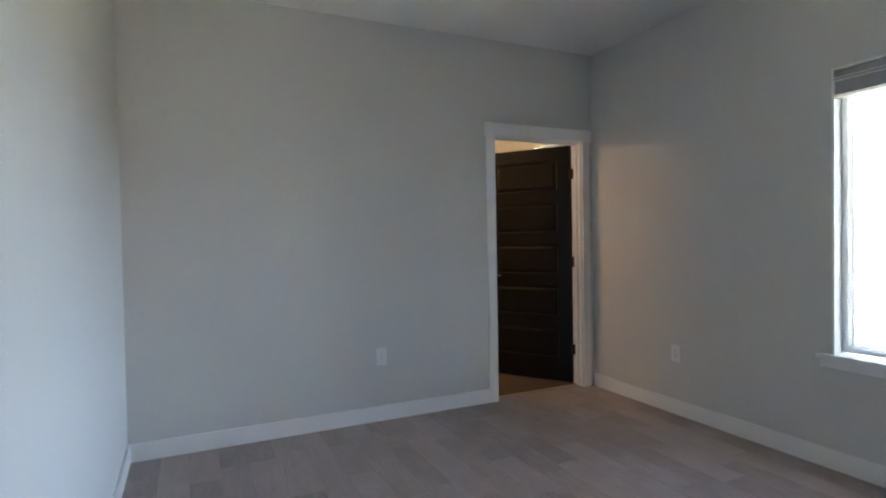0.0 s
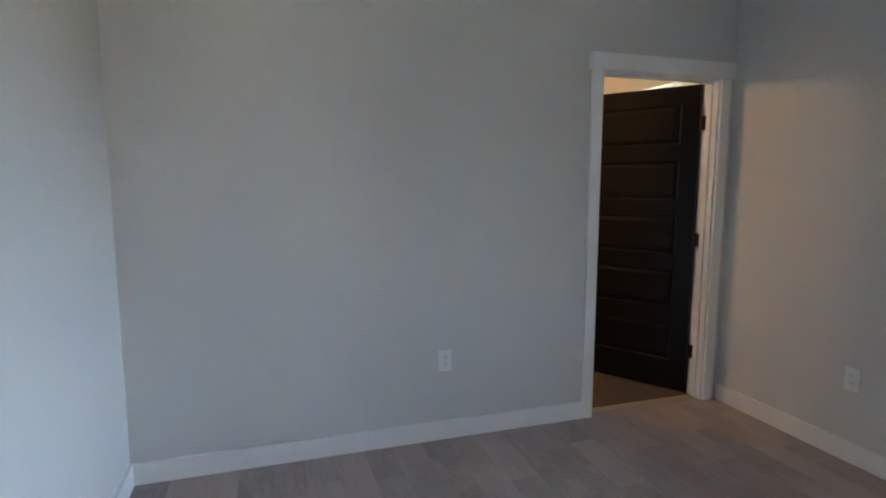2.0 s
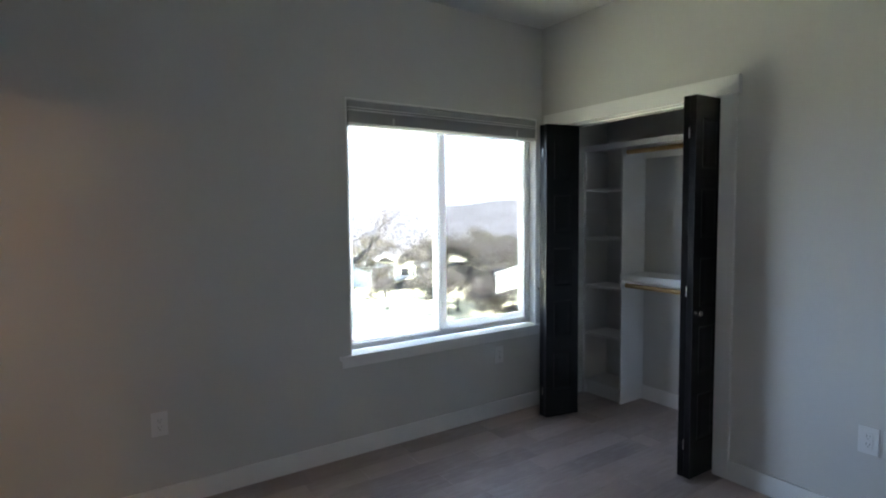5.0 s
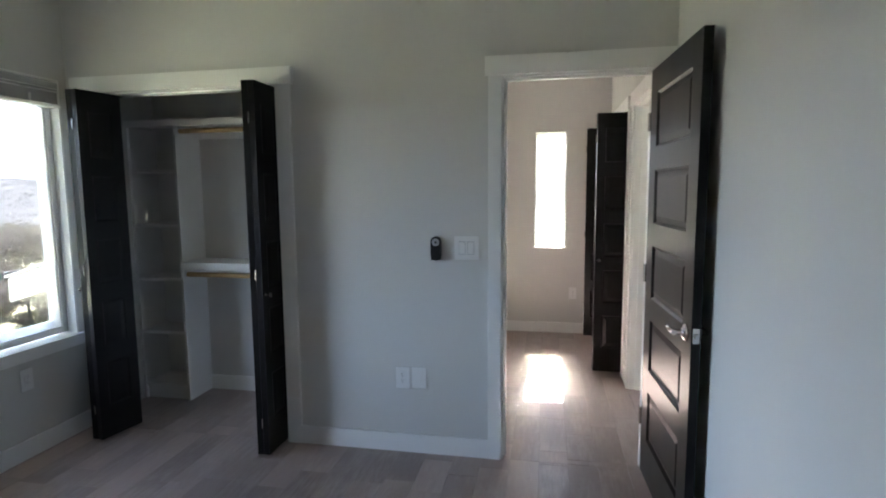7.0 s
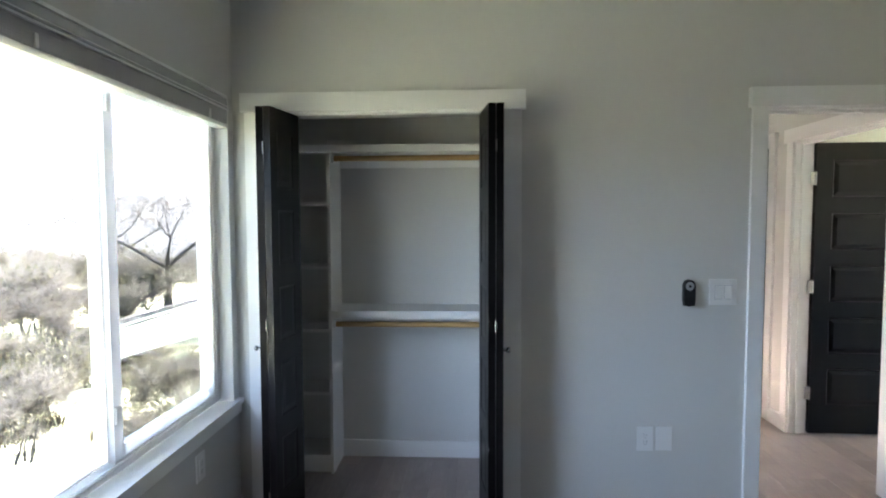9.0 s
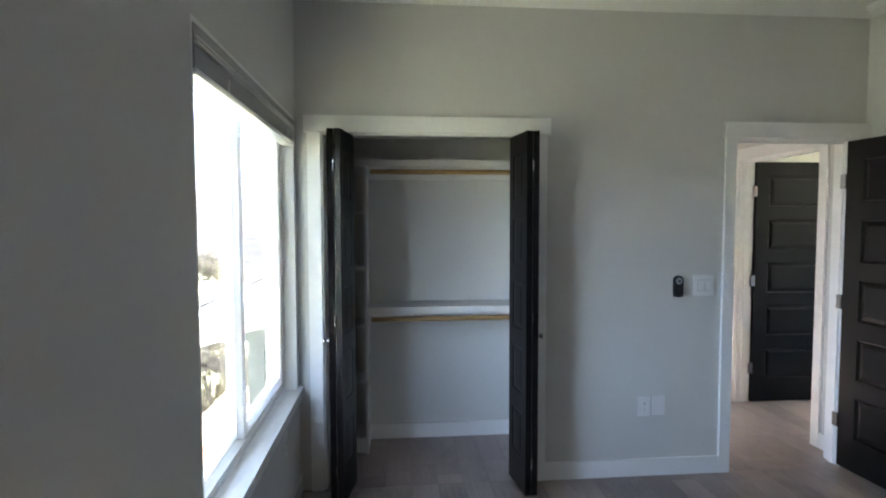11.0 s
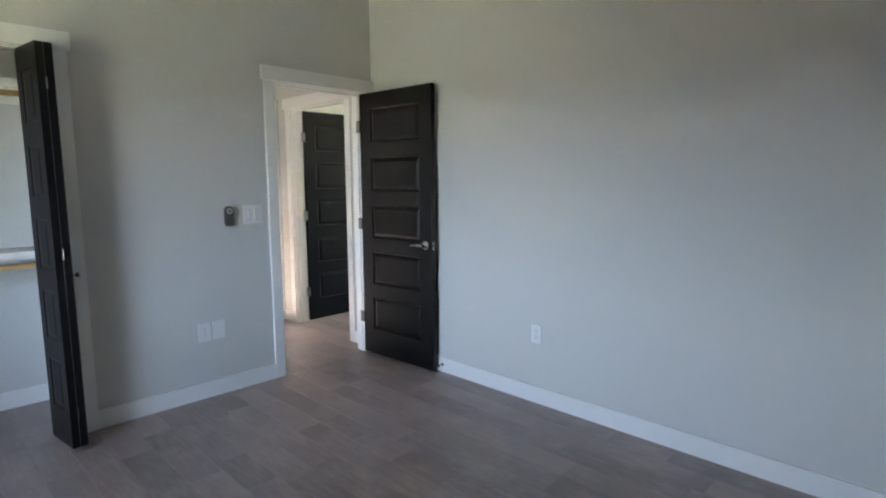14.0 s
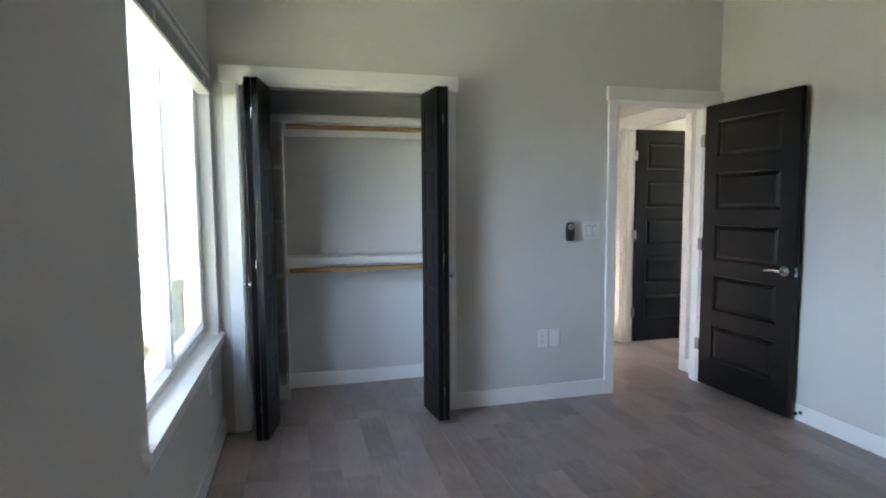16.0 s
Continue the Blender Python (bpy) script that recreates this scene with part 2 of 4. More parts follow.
def wall(name, along, u0, u1, b0, b1, z0, z1, holes, label, mat=None):
    """A wall along x or y, between b0 and b1 across, with openings (u0, u1, z0, z1)."""
    us = sorted({u0, u1, *[v for h in holes for v in h[:2]]})
    zs = sorted({z0, z1, *[v for h in holes for v in h[2:]]})
    nu, nz = len(us) - 1, len(zs) - 1

    def solid(i, k):
        if not (0 <= i < nu and 0 <= k < nz):
            return False
        u, z = (us[i] + us[i + 1]) / 2, (zs[k] + zs[k + 1]) / 2
        return not any(h[0] < u < h[1] and h[2] < z < h[3] for h in holes)

    bm = bmesh.new()
    made = {}

    def vert(u, b, z):
        if (u, b, z) not in made:
            made[(u, b, z)] = bm.verts.new((u, b, z) if along == "x" else (b, u, z))
        return made[(u, b, z)]

    for i in range(nu):
        for k in range(nz):
            if not solid(i, k):
                continue
            a, c, d, e = us[i], us[i + 1], zs[k], zs[k + 1]
            for b in (b0, b1):
                bm.faces.new([vert(a, b, d), vert(c, b, d), vert(c, b, e), vert(a, b, e)])
            if not solid(i - 1, k):
                bm.faces.new([vert(a, b0, d), vert(a, b1, d), vert(a, b1, e), vert(a, b0, e)])
            if not solid(i + 1, k):
                bm.faces.new([vert(c, b0, d), vert(c, b1, d), vert(c, b1, e), vert(c, b0, e)])
            if not solid(i, k - 1):
                bm.faces.new([vert(a, b0, d), vert(c, b0, d), vert(c, b1, d), vert(a, b1, d)])
            if not solid(i, k + 1):
                bm.faces.new([vert(a, b0, e), vert(c, b0, e), vert(c, b1, e), vert(a, b1, e)])
    ob = part(name, bm, mat or PAINT)
    return tagged(ob, label, "wall", kind="structure")


# ---- large structure ----
EX = 0.17
WY0, WY1, WZ0, WZ1 = 0.052, 1.562, 0.600, 2.135
ENT0, ENT1 = 0.080, 0.848
CLO0, CLO1 = 2.086, 3.315
ND0, ND1 = 2.488, 3.345
HD0, HD1 = -1.220, -0.335
HC0, HC1 = -2.705, -1.515

wall("wall_east", "y", -0.84, 6.2, E, E + EX, 0, CEIL, [(WY0, WY1, WZ0, WZ1), (3.91, 4.67, 1.30, 2.135)], "light grey painted wall with a wide window")
wall("wall_north", "x", 0.0, E, N, N + TH, 0, CEIL, [(ND0, ND1, 0, DOOR_H + 0.015)], "light grey painted wall with a doorway")
wall("wall_south", "x", 0.0, E, -TH, 0, 0, CEIL, [(ENT0, ENT1, 0, DOOR_H + 0.015), (CLO0, CLO1, 0, DOOR_H + 0.02)], "light grey painted wall with closet and doorway")
wall("wall_west", "y", HALL_S - 0.15, 6.2, -TH, 0, 0, CEIL, [(HD0, HD1, 0, DOOR_H + 0.015), (HC0, HC1, 0, DOOR_H + 0.02)], "light grey painted wall running into the hall")
wall("wall_closet_back", "x", 1.25, E, -0.84, -0.72, 0, CEIL, [], "pale painted back wall of the closet")
wall("wall_closet_west", "y", -0.72, -TH, 1.83, 1.95, 0, CEIL, [], "pale painted side wall of the closet")
wall("wall_hall_east", "y", HALL_S, -TH, HALL_E, HALL_E + 0.1, 0, CEIL, [], "light painted hall wall")
wall("wall_hall_south", "x", 0.0, HALL_E + 0.1, HALL_S - 0.15, HALL_S, 0, CEIL, [(0.425, 0.725, 0.875, 2.040)], "light painted hall end wall with a narrow window")
wall("wall_side_room_north", "x", -3.0, -TH, -0.10, 0.02, 0, CEIL, [], "pale wall of the room off the hall")
wall("wall_side_room_south", "x", -3.0, -TH, -1.49, -1.37, 0, CEIL, [], "pale wall of the room off the hall")
wall("wall_side_room_west", "y", -1.49, 0.02, -3.12, -3.0, 0, CEIL, [(-1.25, -0.35, 0.9, 2.1)], "pale wall of the room off the hall")
wall("wall_hall_closet_west", "y", HALL_S - 0.15, -1.49, -0.85, -0.75, 0, CEIL, [], "pale back wall of the hall closet")
wall("wall_hall_closet_south", "x", -0.75, -TH, HALL_S - 0.15, HALL_S, 0, CEIL, [], "pale side wall of the hall closet")
wall("wall_bath_north", "x", 0.0, E, 6.2, 6.32, 0, CEIL, [], "cream wall of the room beyond the doorway")
wall("wall_bath_west", "y", N + TH, 6.2, 1.2, 1.32, 0, CEIL, [], "cream wall of the room beyond the doorway")

tagged(boxes("ceiling", CEILING, [(-3.12, HALL_S - 0.15, CEIL, E + EX, 6.32, CEIL + 0.12)]), "flat white painted ceiling", "ceiling", kind="structure")
floor = tagged(boxes("floor", JOINT, [(-3.12, HALL_S - 0.15, -0.2, E + EX, N + 0.06, -0.004)]), "grey-brown wood plank floor in staggered rows", "floor", kind="structure")
tagged(boxes("floor_carpet", CARPET, [(0.0, N + 0.06, -0.2, E, 6.2, 0.002)]), "dim brown carpet beyond the doorway", "floor", kind="structure")
tagged(boxes("threshold", BRASSY, [(ND0 + 0.02, N + 0.045, -0.003, ND1 - 0.02, N + 0.085, 0.007)], bevel=0.003), "light transition strip between floors", "threshold", kind="structure")


# ---- baseboards ----
def baseboard(name, dims):
    tagged(boxes(name, TRIM, dims, bevel=0.003), "white painted baseboard along the wall", "baseboard", kind="structure")


BH, BT = 0.106, 0.014
baseboard("baseboard_west", [(0, 0.015, 0, BT, N, BH)])
baseboard("baseboard_north", [(BT, N - BT, 0, ND0 - 0.064, N, BH)])
baseboard("baseboard_east", [(E - BT, BT, 0, E, N - 0.02, BH)])
baseboard("baseboard_south", [(ENT1 + 0.064, 0, 0, CLO0 - 0.079, BT, BH)])
baseboard("baseboard_closet", [(1.95, -0.72, 0, E - 0.372, -0.72 + BT, BH)])
baseboard("baseboard_hall_south", [(0.0, HALL_S, 0, HALL_E, HALL_S + BT, BH)])
baseboard("baseboard_hall_west", [(0, HD0 - 0.210, 0, BT, HD0 - 0.064, BH)])
baseboard("baseboard_hall_corner", [(0, HD1 + 0.064, 0, BT, -TH - 0.02, BH)])


# ---- door frames ----
def door_frame(name, m, w, h, depth, left, right, label, back=True, stop=True):
    """An opening w wide in the local x axis, its room face at y = 0 and the wall going to y = -depth."""
    f = thing(name, m, label, "door frame", kind="structure")
    j = 0.018
    for nm, d in (("jamb", (0, -depth, 0, j, 0, h)), ("jamb", (w - j, -depth, 0, w, 0, h)), ("head_jamb", (j, -depth, h - j, w - j, 0, h))):
        boxes(nm, TRIM, [d], f, bevel=0.0015)
    for y0, y1, bl, br in ((0, 0.017, left, right), (-depth - 0.017, -depth, 0.070, 0.070)):
        if y0 < 0 and not back:
            continue
        hy1 = y1 + 0.014 if y0 == 0 else y1
        hy0 = y0 if y0 == 0 else y0 - 0.014
        boxes("casing_leg", TRIM, [(0.006 - bl, y0, 0, 0.006, y1, h - 0.01)], f, bevel=0.002)
        boxes("casing_leg", TRIM, [(w - 0.006, y0, 0, w - 0.006 + br, y1, h - 0.01)], f, bevel=0.002)
        boxes("casing_header", TRIM, [(0.006 - bl - (0.016 if bl > 0.06 else 0), hy0, h - 0.01, w - 0.006 + br + (0.016 if br > 0.06 else 0), hy1, h + 0.083)], f, bevel=0.002)
    if stop:
        for d in ((j, -0.075, 0, j + 0.011, -0.040, h - j), (w - j - 0.011, -0.075, 0, w - j, -0.040, h - j), (j + 0.011, -0.075, h - j - 0.011, w - j - 0.011, -0.040, h - j)):
            boxes("door_stop_strip", TRIM, [d], f, bevel=0.0015)
    return f


FH = DOOR_H + 0.015
entry = door_frame("door_frame_1", pose(ENT0, 0, 0), ENT1 - ENT0, FH, TH, 0.070, 0.070, "white painted casing round the bedroom doorway")
boxes("strike_plate", NICKEL, [(ENT1 - ENT0 - 0.0195, -0.036, 0.895, ENT1 - ENT0 - 0.018, -0.008, 0.960)], entry, "satin nickel strike plate", bevel=0.0004)
door_frame("door_frame_2", pose(ND1, N, 0, 0, 0, 180), ND1 - ND0, FH, TH, 0.070, 0.070, "white painted casing round a doorway beside the corner")
door_frame("door_frame_3", pose(0, HD1, 0, 0, 0, -90), HD1 - HD0, FH, TH, 0.070, 0.070, "white painted casing round the hall doorway")
door_frame("closet_frame_1", pose(CLO0, 0, 0), CLO1 - CLO0, FH + 0.005, TH, 0.085, 0.075, "white painted casing round the closet opening", back=False, stop=False)
door_frame("closet_frame_2", pose(0, HC1, 0, 0, 0, -90), HC1 - HC0, FH + 0.005, TH, 0.085, 0.05, "white painted casing round the hall closet", back=False, stop=False)


# ---- doors ----
def leaf(name, w, h, t, stile, rails, parent, label="", at=None, relief=1.0):
    """A moulded door leaf with five sunk panels: x along its width, y through it."""
    bm = bmesh.new()
    box(bm, 0, -t / 2, 0, stile, t / 2, h)
    box(bm, w - stile, -t / 2, 0, w, t / 2, h)
    top, bottom, mid = rails
    ph = (h - top - bottom - 4 * mid) / 5
    z = bottom
    box(bm, stile, -t / 2, 0, w - stile, t / 2, bottom)
    spots = []
    for k in range(5):
        spots.append(z)
        z += ph
        box(bm, stile, -t / 2, z, w - stile, t / 2, z + (mid if k < 4 else top))
        z += mid
    ob = part(name, bm, ESPRESSO, parent, label, at=at)
    pw = w - 2 * stile
    pb = bmesh.new()
    rise = min(0.022, pw * 0.14)
    rings = ((0, 0.0), (0.0025, 0.0005), (0.0105, 0.0115), (0.015, 0.0125), (0.015 + rise, 0.0050), (0.018 + rise, 0.0040))
    for s in (1, -1):
        prev = None
        for inset, d in rings:
            y = s * (t / 2 - d * relief)
            ring = [pb.verts.new(p) for p in ((inset, y, inset), (pw - inset, y, inset), (pw - inset, y, ph - inset), (inset, y, ph - inset))]
            if prev:
                for k in range(4):
                    pb.faces.new((prev[k], prev[(k + 1) % 4], ring[(k + 1) % 4], ring[k]))
            prev = ring
        pb.faces.new(prev)
    first = part("panel", pb, ESPRESSO, ob, at=pose(stile, 0, spots[0]))
    for z in spots[1:]:
        o = new("panel", first.data)
        o.parent = ob
        o.matrix_basis = pose(stile, 0, z)
    return ob


def hinge(parent, x, y, z, mat=NICKEL, label="satin metal hinge", flip=1):
    bm = bmesh.new()
    tube(bm, (x, y, z - 0.045), (x, y, z + 0.045), 0.007)
    box(bm, x - 0.001, y - 0.034 * flip, z - 0.044, x + 0.0015, y, z + 0.044)
    box(bm, x - 0.034, y - 0.0012, z - 0.044, x, y + 0.0012, z + 0.044)
    return part("hinge", bm, mat, parent, label)


def lever_set(parent, x, z, t, toward):
    """Lever handles on both faces; toward: +1 or -1, the way the levers point along x."""
    for s in (1, -1):
        h = part_rose(parent, x, z, t, s)
        bm = bmesh.new()
        y = s * (t / 2 + 0.048)
        tube(bm, (x, s * (t / 2 + 0.006), z), (x, y, z), 0.0105)
        pts = [(x - toward * 0.012, y, z), (x + toward * 0.03, y + s * 0.002, z + 0.002), (x + toward * 0.07, y, z + 0.001), (x + toward * 0.112, y - s * 0.006, z - 0.006)]
        for (a, b), (r0, r1) in zip(zip(pts, pts[1:]), ((0.0115, 0.011), (0.011, 0.009), (0.009, 0.007))):
            tube(bm, a, b, r0, r1)
        part("lever", bm, NICKEL, h, "satin nickel lever", smooth=True)


def part_rose(parent, x, z, t, s):
    bm = bmesh.new()
    lathe(bm, [(0.033, 0), (0.033, 0.005), (0.029, 0.010), (0.018, 0.013), (0.012, 0.02)], 24, Matrix.Translation((x, s * t / 2, z)) @ pose(0, 0, 0, -90 * s))
    return part("door_handle", bm, NICKEL, parent, "satin nickel rose", smooth=True)


def panel_door(name, m, w, label, hinge_x=0.0, hinge_side=1):
    """Leaf from x = 0 (hinges) to w, centred on y = 0."""
    t = 0.035
    d = thing(name, m, label, "door", kind="structure")
    leaf("slab", w, 2.032, t, 0.112, (0.115, 0.200, 0.105), d, at=pose(0, 0, 0.012))
    lever_set(d, w - 0.062, 0.925, t, -1)
    boxes("latch_plate", NICKEL, [(w - 0.0005, -0.0125, 0.896, w + 0.0015, 0.0125, 0.954)], d, "satin nickel latch plate", bevel=0.0005)
    bm = bmesh.new()
    box(bm, w, -0.006, 0.917, w + 0.011, 0.006, 0.933)
    part("latch", bm, NICKEL, d, bevel=0.002)
    for z in (0.30, 1.05, 1.80):
        hinge(d, -0.004, hinge_side * (t / 2 + 0.004), z, NICKEL if name != "door_2" else DARKMETAL, flip=hinge_side)
    return d


panel_door("door_1", pose(0.095, -0.005, 0, 0, 0, 93.0), 0.745, "black-brown five-panel door standing open against the wall", hinge_side=-1)
panel_door("door_2", pose(3.322, 3.573, 0, 0, 0, 180 - 57), 0.815, "black-brown five-panel door standing half open, in shade", hinge_side=1)
panel_door("door_3", pose(-0.125, HD0 + 0.025, 0, 0, 0, 179), 0.86, "black-brown five-panel door open into the side room", hinge_side=-1)


def bifold(name, pivot, fold, slide, label, group, knob_side, relief=1.0):
    """Two leaves folded: one from the pivot to the fold, one from the fold to the slider."""
    b = thing(name, pose(pivot[0], pivot[1], 0), label, "bifold door", group)
    t, h = 0.034, 2.035
    p, f, s = Vector(pivot), Vector(fold), Vector(slide)
    apart = (p - s).normalized() * (t / 2 + 0.001)
    for a, c, knob in ((p, f + apart, True), (s, f - apart, False)):
        d = c - a
        lf = leaf("leaf", d.length, h, t, 0.058, (0.11, 0.19, 0.10), b, at=pose(a.x - p.x, a.y - p.y, 0.016, 0, 0, math.degrees(math.atan2(d.y, d.x))), relief=relief)
        if knob:
            bm = bmesh.new()
            lathe(bm, [(0.010, 0), (0.008, 0.004), (0.0065, 0.014), (0.012, 0.020), (0.0145, 0.026), (0.012, 0.032), (0.004, 0.034)], 20, pose(d.length - 0.03, knob_side * t / 2, 0.90, -90 * knob_side))
            part("knob", bm, NICKEL, lf, "small satin nickel knob", smooth=True)
        bm = bmesh.new()
        tube(bm, (0.02, 0, h), (0.02, 0, h + 0.018), 0.005)
        part("pivot_pin", bm, NICKEL, lf)
    mid = (f - p)
    side = (f - s).normalized()
    for z in (0.20, 1.03, 1.86):
        bm = bmesh.new()
        c = mid + side * 0.004
        tube(bm, (c.x, c.y, z - 0.028), (c.x, c.y, z + 0.028), 0.0045)
        part("hinge", bm, NICKEL, b, "small satin metal hinge")
    return b


bifold("bifold_door", (3.268, -0.060), (3.216, 0.210), (3.146, -0.050), "black-brown folded bifold closet door beside the window", "bifold closet doors", -1, relief=0.3)
bifold("bifold_door", (2.118, -0.060), (2.142, 0.212), (2.196, -0.060), "black-brown folded bifold closet door, swung fully open", "bifold closet doors", 1, relief=0.3)
bifold("bifold_door", (-0.060, HC1 - 0.035), (0.232, HC1 - 0.055), (-0.060, HC1 - 0.115), "black-brown folded bifold door of the hall closet", "hall closet doors", 1)
bifold("bifold_door", (-0.060, HC0 + 0.035), (0.232, HC0 + 0.045), (-0.060, HC0 + 0.105), "black-brown folded bifold door at the hall end", "hall closet doors", -1)
tagged(boxes("bifold_track", NICKEL, [(CLO0 + 0.02, -0.075, FH - 0.026, CLO1 - 0.02, -0.045, FH - 0.013)]), "slim metal track under the closet head", "door track", kind="structure")


# ---- window ----
def window_unit(name, m, w, h, label):
    """Sliding vinyl window: x along its width, y outwards, z up; the sliding pane is at x > w/2."""
    t = thing(name, m, label, "window", kind="structure")
    fw = 0.032
    for nm, d in (("window_frame", [(0, 0, 0, fw, 0.075, h), (w - fw, 0, 0, w, 0.075, h), (fw, 0, 0, w - fw, 0.075, fw), (fw, 0, h - fw, w - fw, 0.075, h)]),):
        for k in d:
            boxes("frame_rail", VINYL, [k], t, bevel=0.003)
    half = w / 2 - 0.045

    def sash(nm, x0, x1, y0, y1, sw, meet=0.0):
        s = thing_part(nm, t)
        e = x1 - (meet or sw)
        for k in ((x0, y0, fw, x0 + sw, y1, h - fw), (e, y0, fw, x1, y1, h - fw), (x0 + sw, y0, fw, e, y1, fw + sw), (x0 + sw, y0, h - fw - sw, e, y1, h - fw)):
            boxes("sash_rail", VINYL, [k], s, bevel=0.003)
        g = boxes("pane", GLASS, [(x0 + sw, (y0 + y1) / 2 - 0.002, fw + sw, e, (y0 + y1) / 2 + 0.002, h - fw - sw)], s)
        g.visible_shadow = False
        return s

    sash("sliding_sash", half - 0.012, w - fw, 0.010, 0.038, 0.050)
    sash("fixed_sash", fw, half + 0.020, 0.042, 0.068, 0.032, 0.055)
    mesh = thing_part("insect_screen", t)
    mesh["label"] = "grey insect screen outside the sliding pane"
    for k in ((half + 0.022, 0.070, fw, half + 0.036, 0.080, h - fw), (w - fw - 0.014, 0.070, fw, w - fw, 0.080, h - fw), (half + 0.036, 0.070, fw, w - fw - 0.014, 0.080, fw + 0.014), (half + 0.036, 0.070, h - fw - 0.014, w - fw - 0.014, 0.080, h - fw)):
        boxes("screen_rail", VINYL, [k], mesh, bevel=0.002)
    boxes("mesh_sheet", SCREEN, [(half + 0.034, 0.0745, fw + 0.012, w - fw - 0.012, 0.0755, h - fw - 0.012)], mesh)
    for z in (0.17, h - 0.22):
        boxes("sash_latch", VINYL, [(half - 0.008, 0.000, z, half + 0.012, 0.012, z + 0.06)], t, "white vinyl latch", bevel=0.004)
    boxes("sill_track", VINYL, [(fw, -0.004, 0.0, w - fw, 0.010, 0.020)], t, bevel=0.002)
    return t


def thing_part(nm, parent):
    o = new(nm)
    o.parent = parent
    return o


GX = E + 0.066
window_unit("window_1", pose(GX, WY1 - 0.012, WZ0 + 0.028, 0, 0, -90), WY1 - WY0 - 0.024, WZ1 - WZ0 - 0.040, "white vinyl sliding window looking over the yard")
rv = tagged(new("window_surround"), "white painted window reveal, sill and apron", "window trim", kind="structure")
for nm, d in (("reveal", (E + 0.0, WY0, WZ0 + 0.016, E + EX, WY0 + 0.012, WZ1)), ("reveal", (E + 0.0, WY1 - 0.012, WZ0 + 0.016, E + EX, WY1, WZ1)), ("reveal", (E + 0.0, WY0 + 0.012, WZ1 - 0.012, E + EX, WY1 - 0.012, WZ1))):
    boxes(nm, TRIM, [d], rv)
boxes("window_sill", TRIM, [(E - 0.028, 0.004, WZ0 - 0.008, E, WY1 + 0.068, WZ0 + 0.016), (E, WY0 + 0.001, WZ0 + 0.001, E + EX, WY1 - 0.001, WZ0 + 0.016)], rv, bevel=0.003)
boxes("apron", TRIM, [(E - 0.016, 0.004, WZ0 - 0.055, E, WY1 + 0.052, WZ0 - 0.008)], rv, bevel=0.002)

# daylight openings, to sample the sky through
for m, w, h in ((pose(E + EX + 0.03, (WY0 + WY1) / 2, (WZ0 + WZ1) / 2, 0, 90, 0), WZ1 - WZ0, WY1 - WY0), (pose(0.575, HALL_S - 0.17, 1.46, 90, 0, 180), 0.30, 1.17), (pose(-3.15, -0.80, 1.5, 0, -90, 0), 1.2, 0.9)):
    d = bpy.data.lights.new("sky_opening", "AREA")
    d.shape, d.size, d.size_y = "RECTANGLE", w, h
    d.cycles.is_portal = True
    new("sky_opening", d).matrix_world = m

# gathered blind
bl = thing("window_blind", pose(E, 0, 0), "grey-white blind gathered at the window head", "blind")
by0, by1 = WY0 + 0.018, WY1 - 0.016
boxes("head_rail", SLAT, [(0.006, by0, WZ1 - 0.058, 0.060, by1, WZ1 - 0.016)], bl, bevel=0.002)
boxes("valance", SLAT, [(-0.004, by0 - 0.002, WZ1 - 0.076, 0.005, by1 + 0.002, WZ1 - 0.020)], bl, "pale grey valance", bevel=0.002)
for z0, z1, d in ((0.054, 0.059, 0.011), (0.068, 0.076, 0.013)):
    boxes("valance_bead", VINYL, [(-d, by0 - 0.003, WZ1 - z1, -0.004, by1 + 0.003, WZ1 - z0)], bl, "white moulded bead", bevel=0.0025)
first = None
for k in range(20):
    z = WZ1 - 0.140 + k * 0.0033
    if first is None:
        bm = bmesh.new()
        box(bm, -0.004, by0 + 0.003, -0.0013, 0.050, by1 - 0.003, 0.0013)
        first = part("slat", bm, SLAT, bl, at=pose(0, 0, z))
    else:
        o = new("slat", first.data)
        o.parent = bl
        o.matrix_basis = pose(random.uniform(-0.0012, 0.0012), 0, z, 0, random.uniform(-1.2, 1.2), 0)
boxes("bottom_rail", VINYL, [(-0.008, by0 + 0.001, WZ1 - 0.162, 0.052, by1 - 0.001, WZ1 - 0.143)], bl, bevel=0.005)
for y in (by0 + 0.18, by1 - 0.30):
    boxes("cord_tab", PLASTIC, [(-0.010, y - 0.006, WZ1 - 0.140, -0.004, y + 0.006, WZ1 - 0.100)], bl, bevel=0.002)

# narrow hall window
hw = thing("window_2", pose(0.425, HALL_S, 0.875), "narrow white hall window with bright daylight", "window", kind="structure")
W2, H2 = 0.300, 1.165
for d in ((0, -0.11, 0, 0.022, -0.05, H2), (W2 - 0.022, -0.11, 0, W2, -0.05, H2), (0.022, -0.11, 0, W2 - 0.022, -0.05, 0.022), (0.022, -0.11, H2 - 0.022, W2 - 0.022, -0.05, H2)):
    boxes("frame_rail", VINYL, [d], hw, bevel=0.002)
gp = boxes("pane", GLASS, [(0.022, -0.082, 0.022, W2 - 0.022, -0.078, H2 - 0.022)], hw)
gp.visible_shadow = False
boxes("window_sill", TRIM, [(-0.02, -0.05, -0.002, W2 + 0.02, 0.022, 0.014)], hw, bevel=0.002)

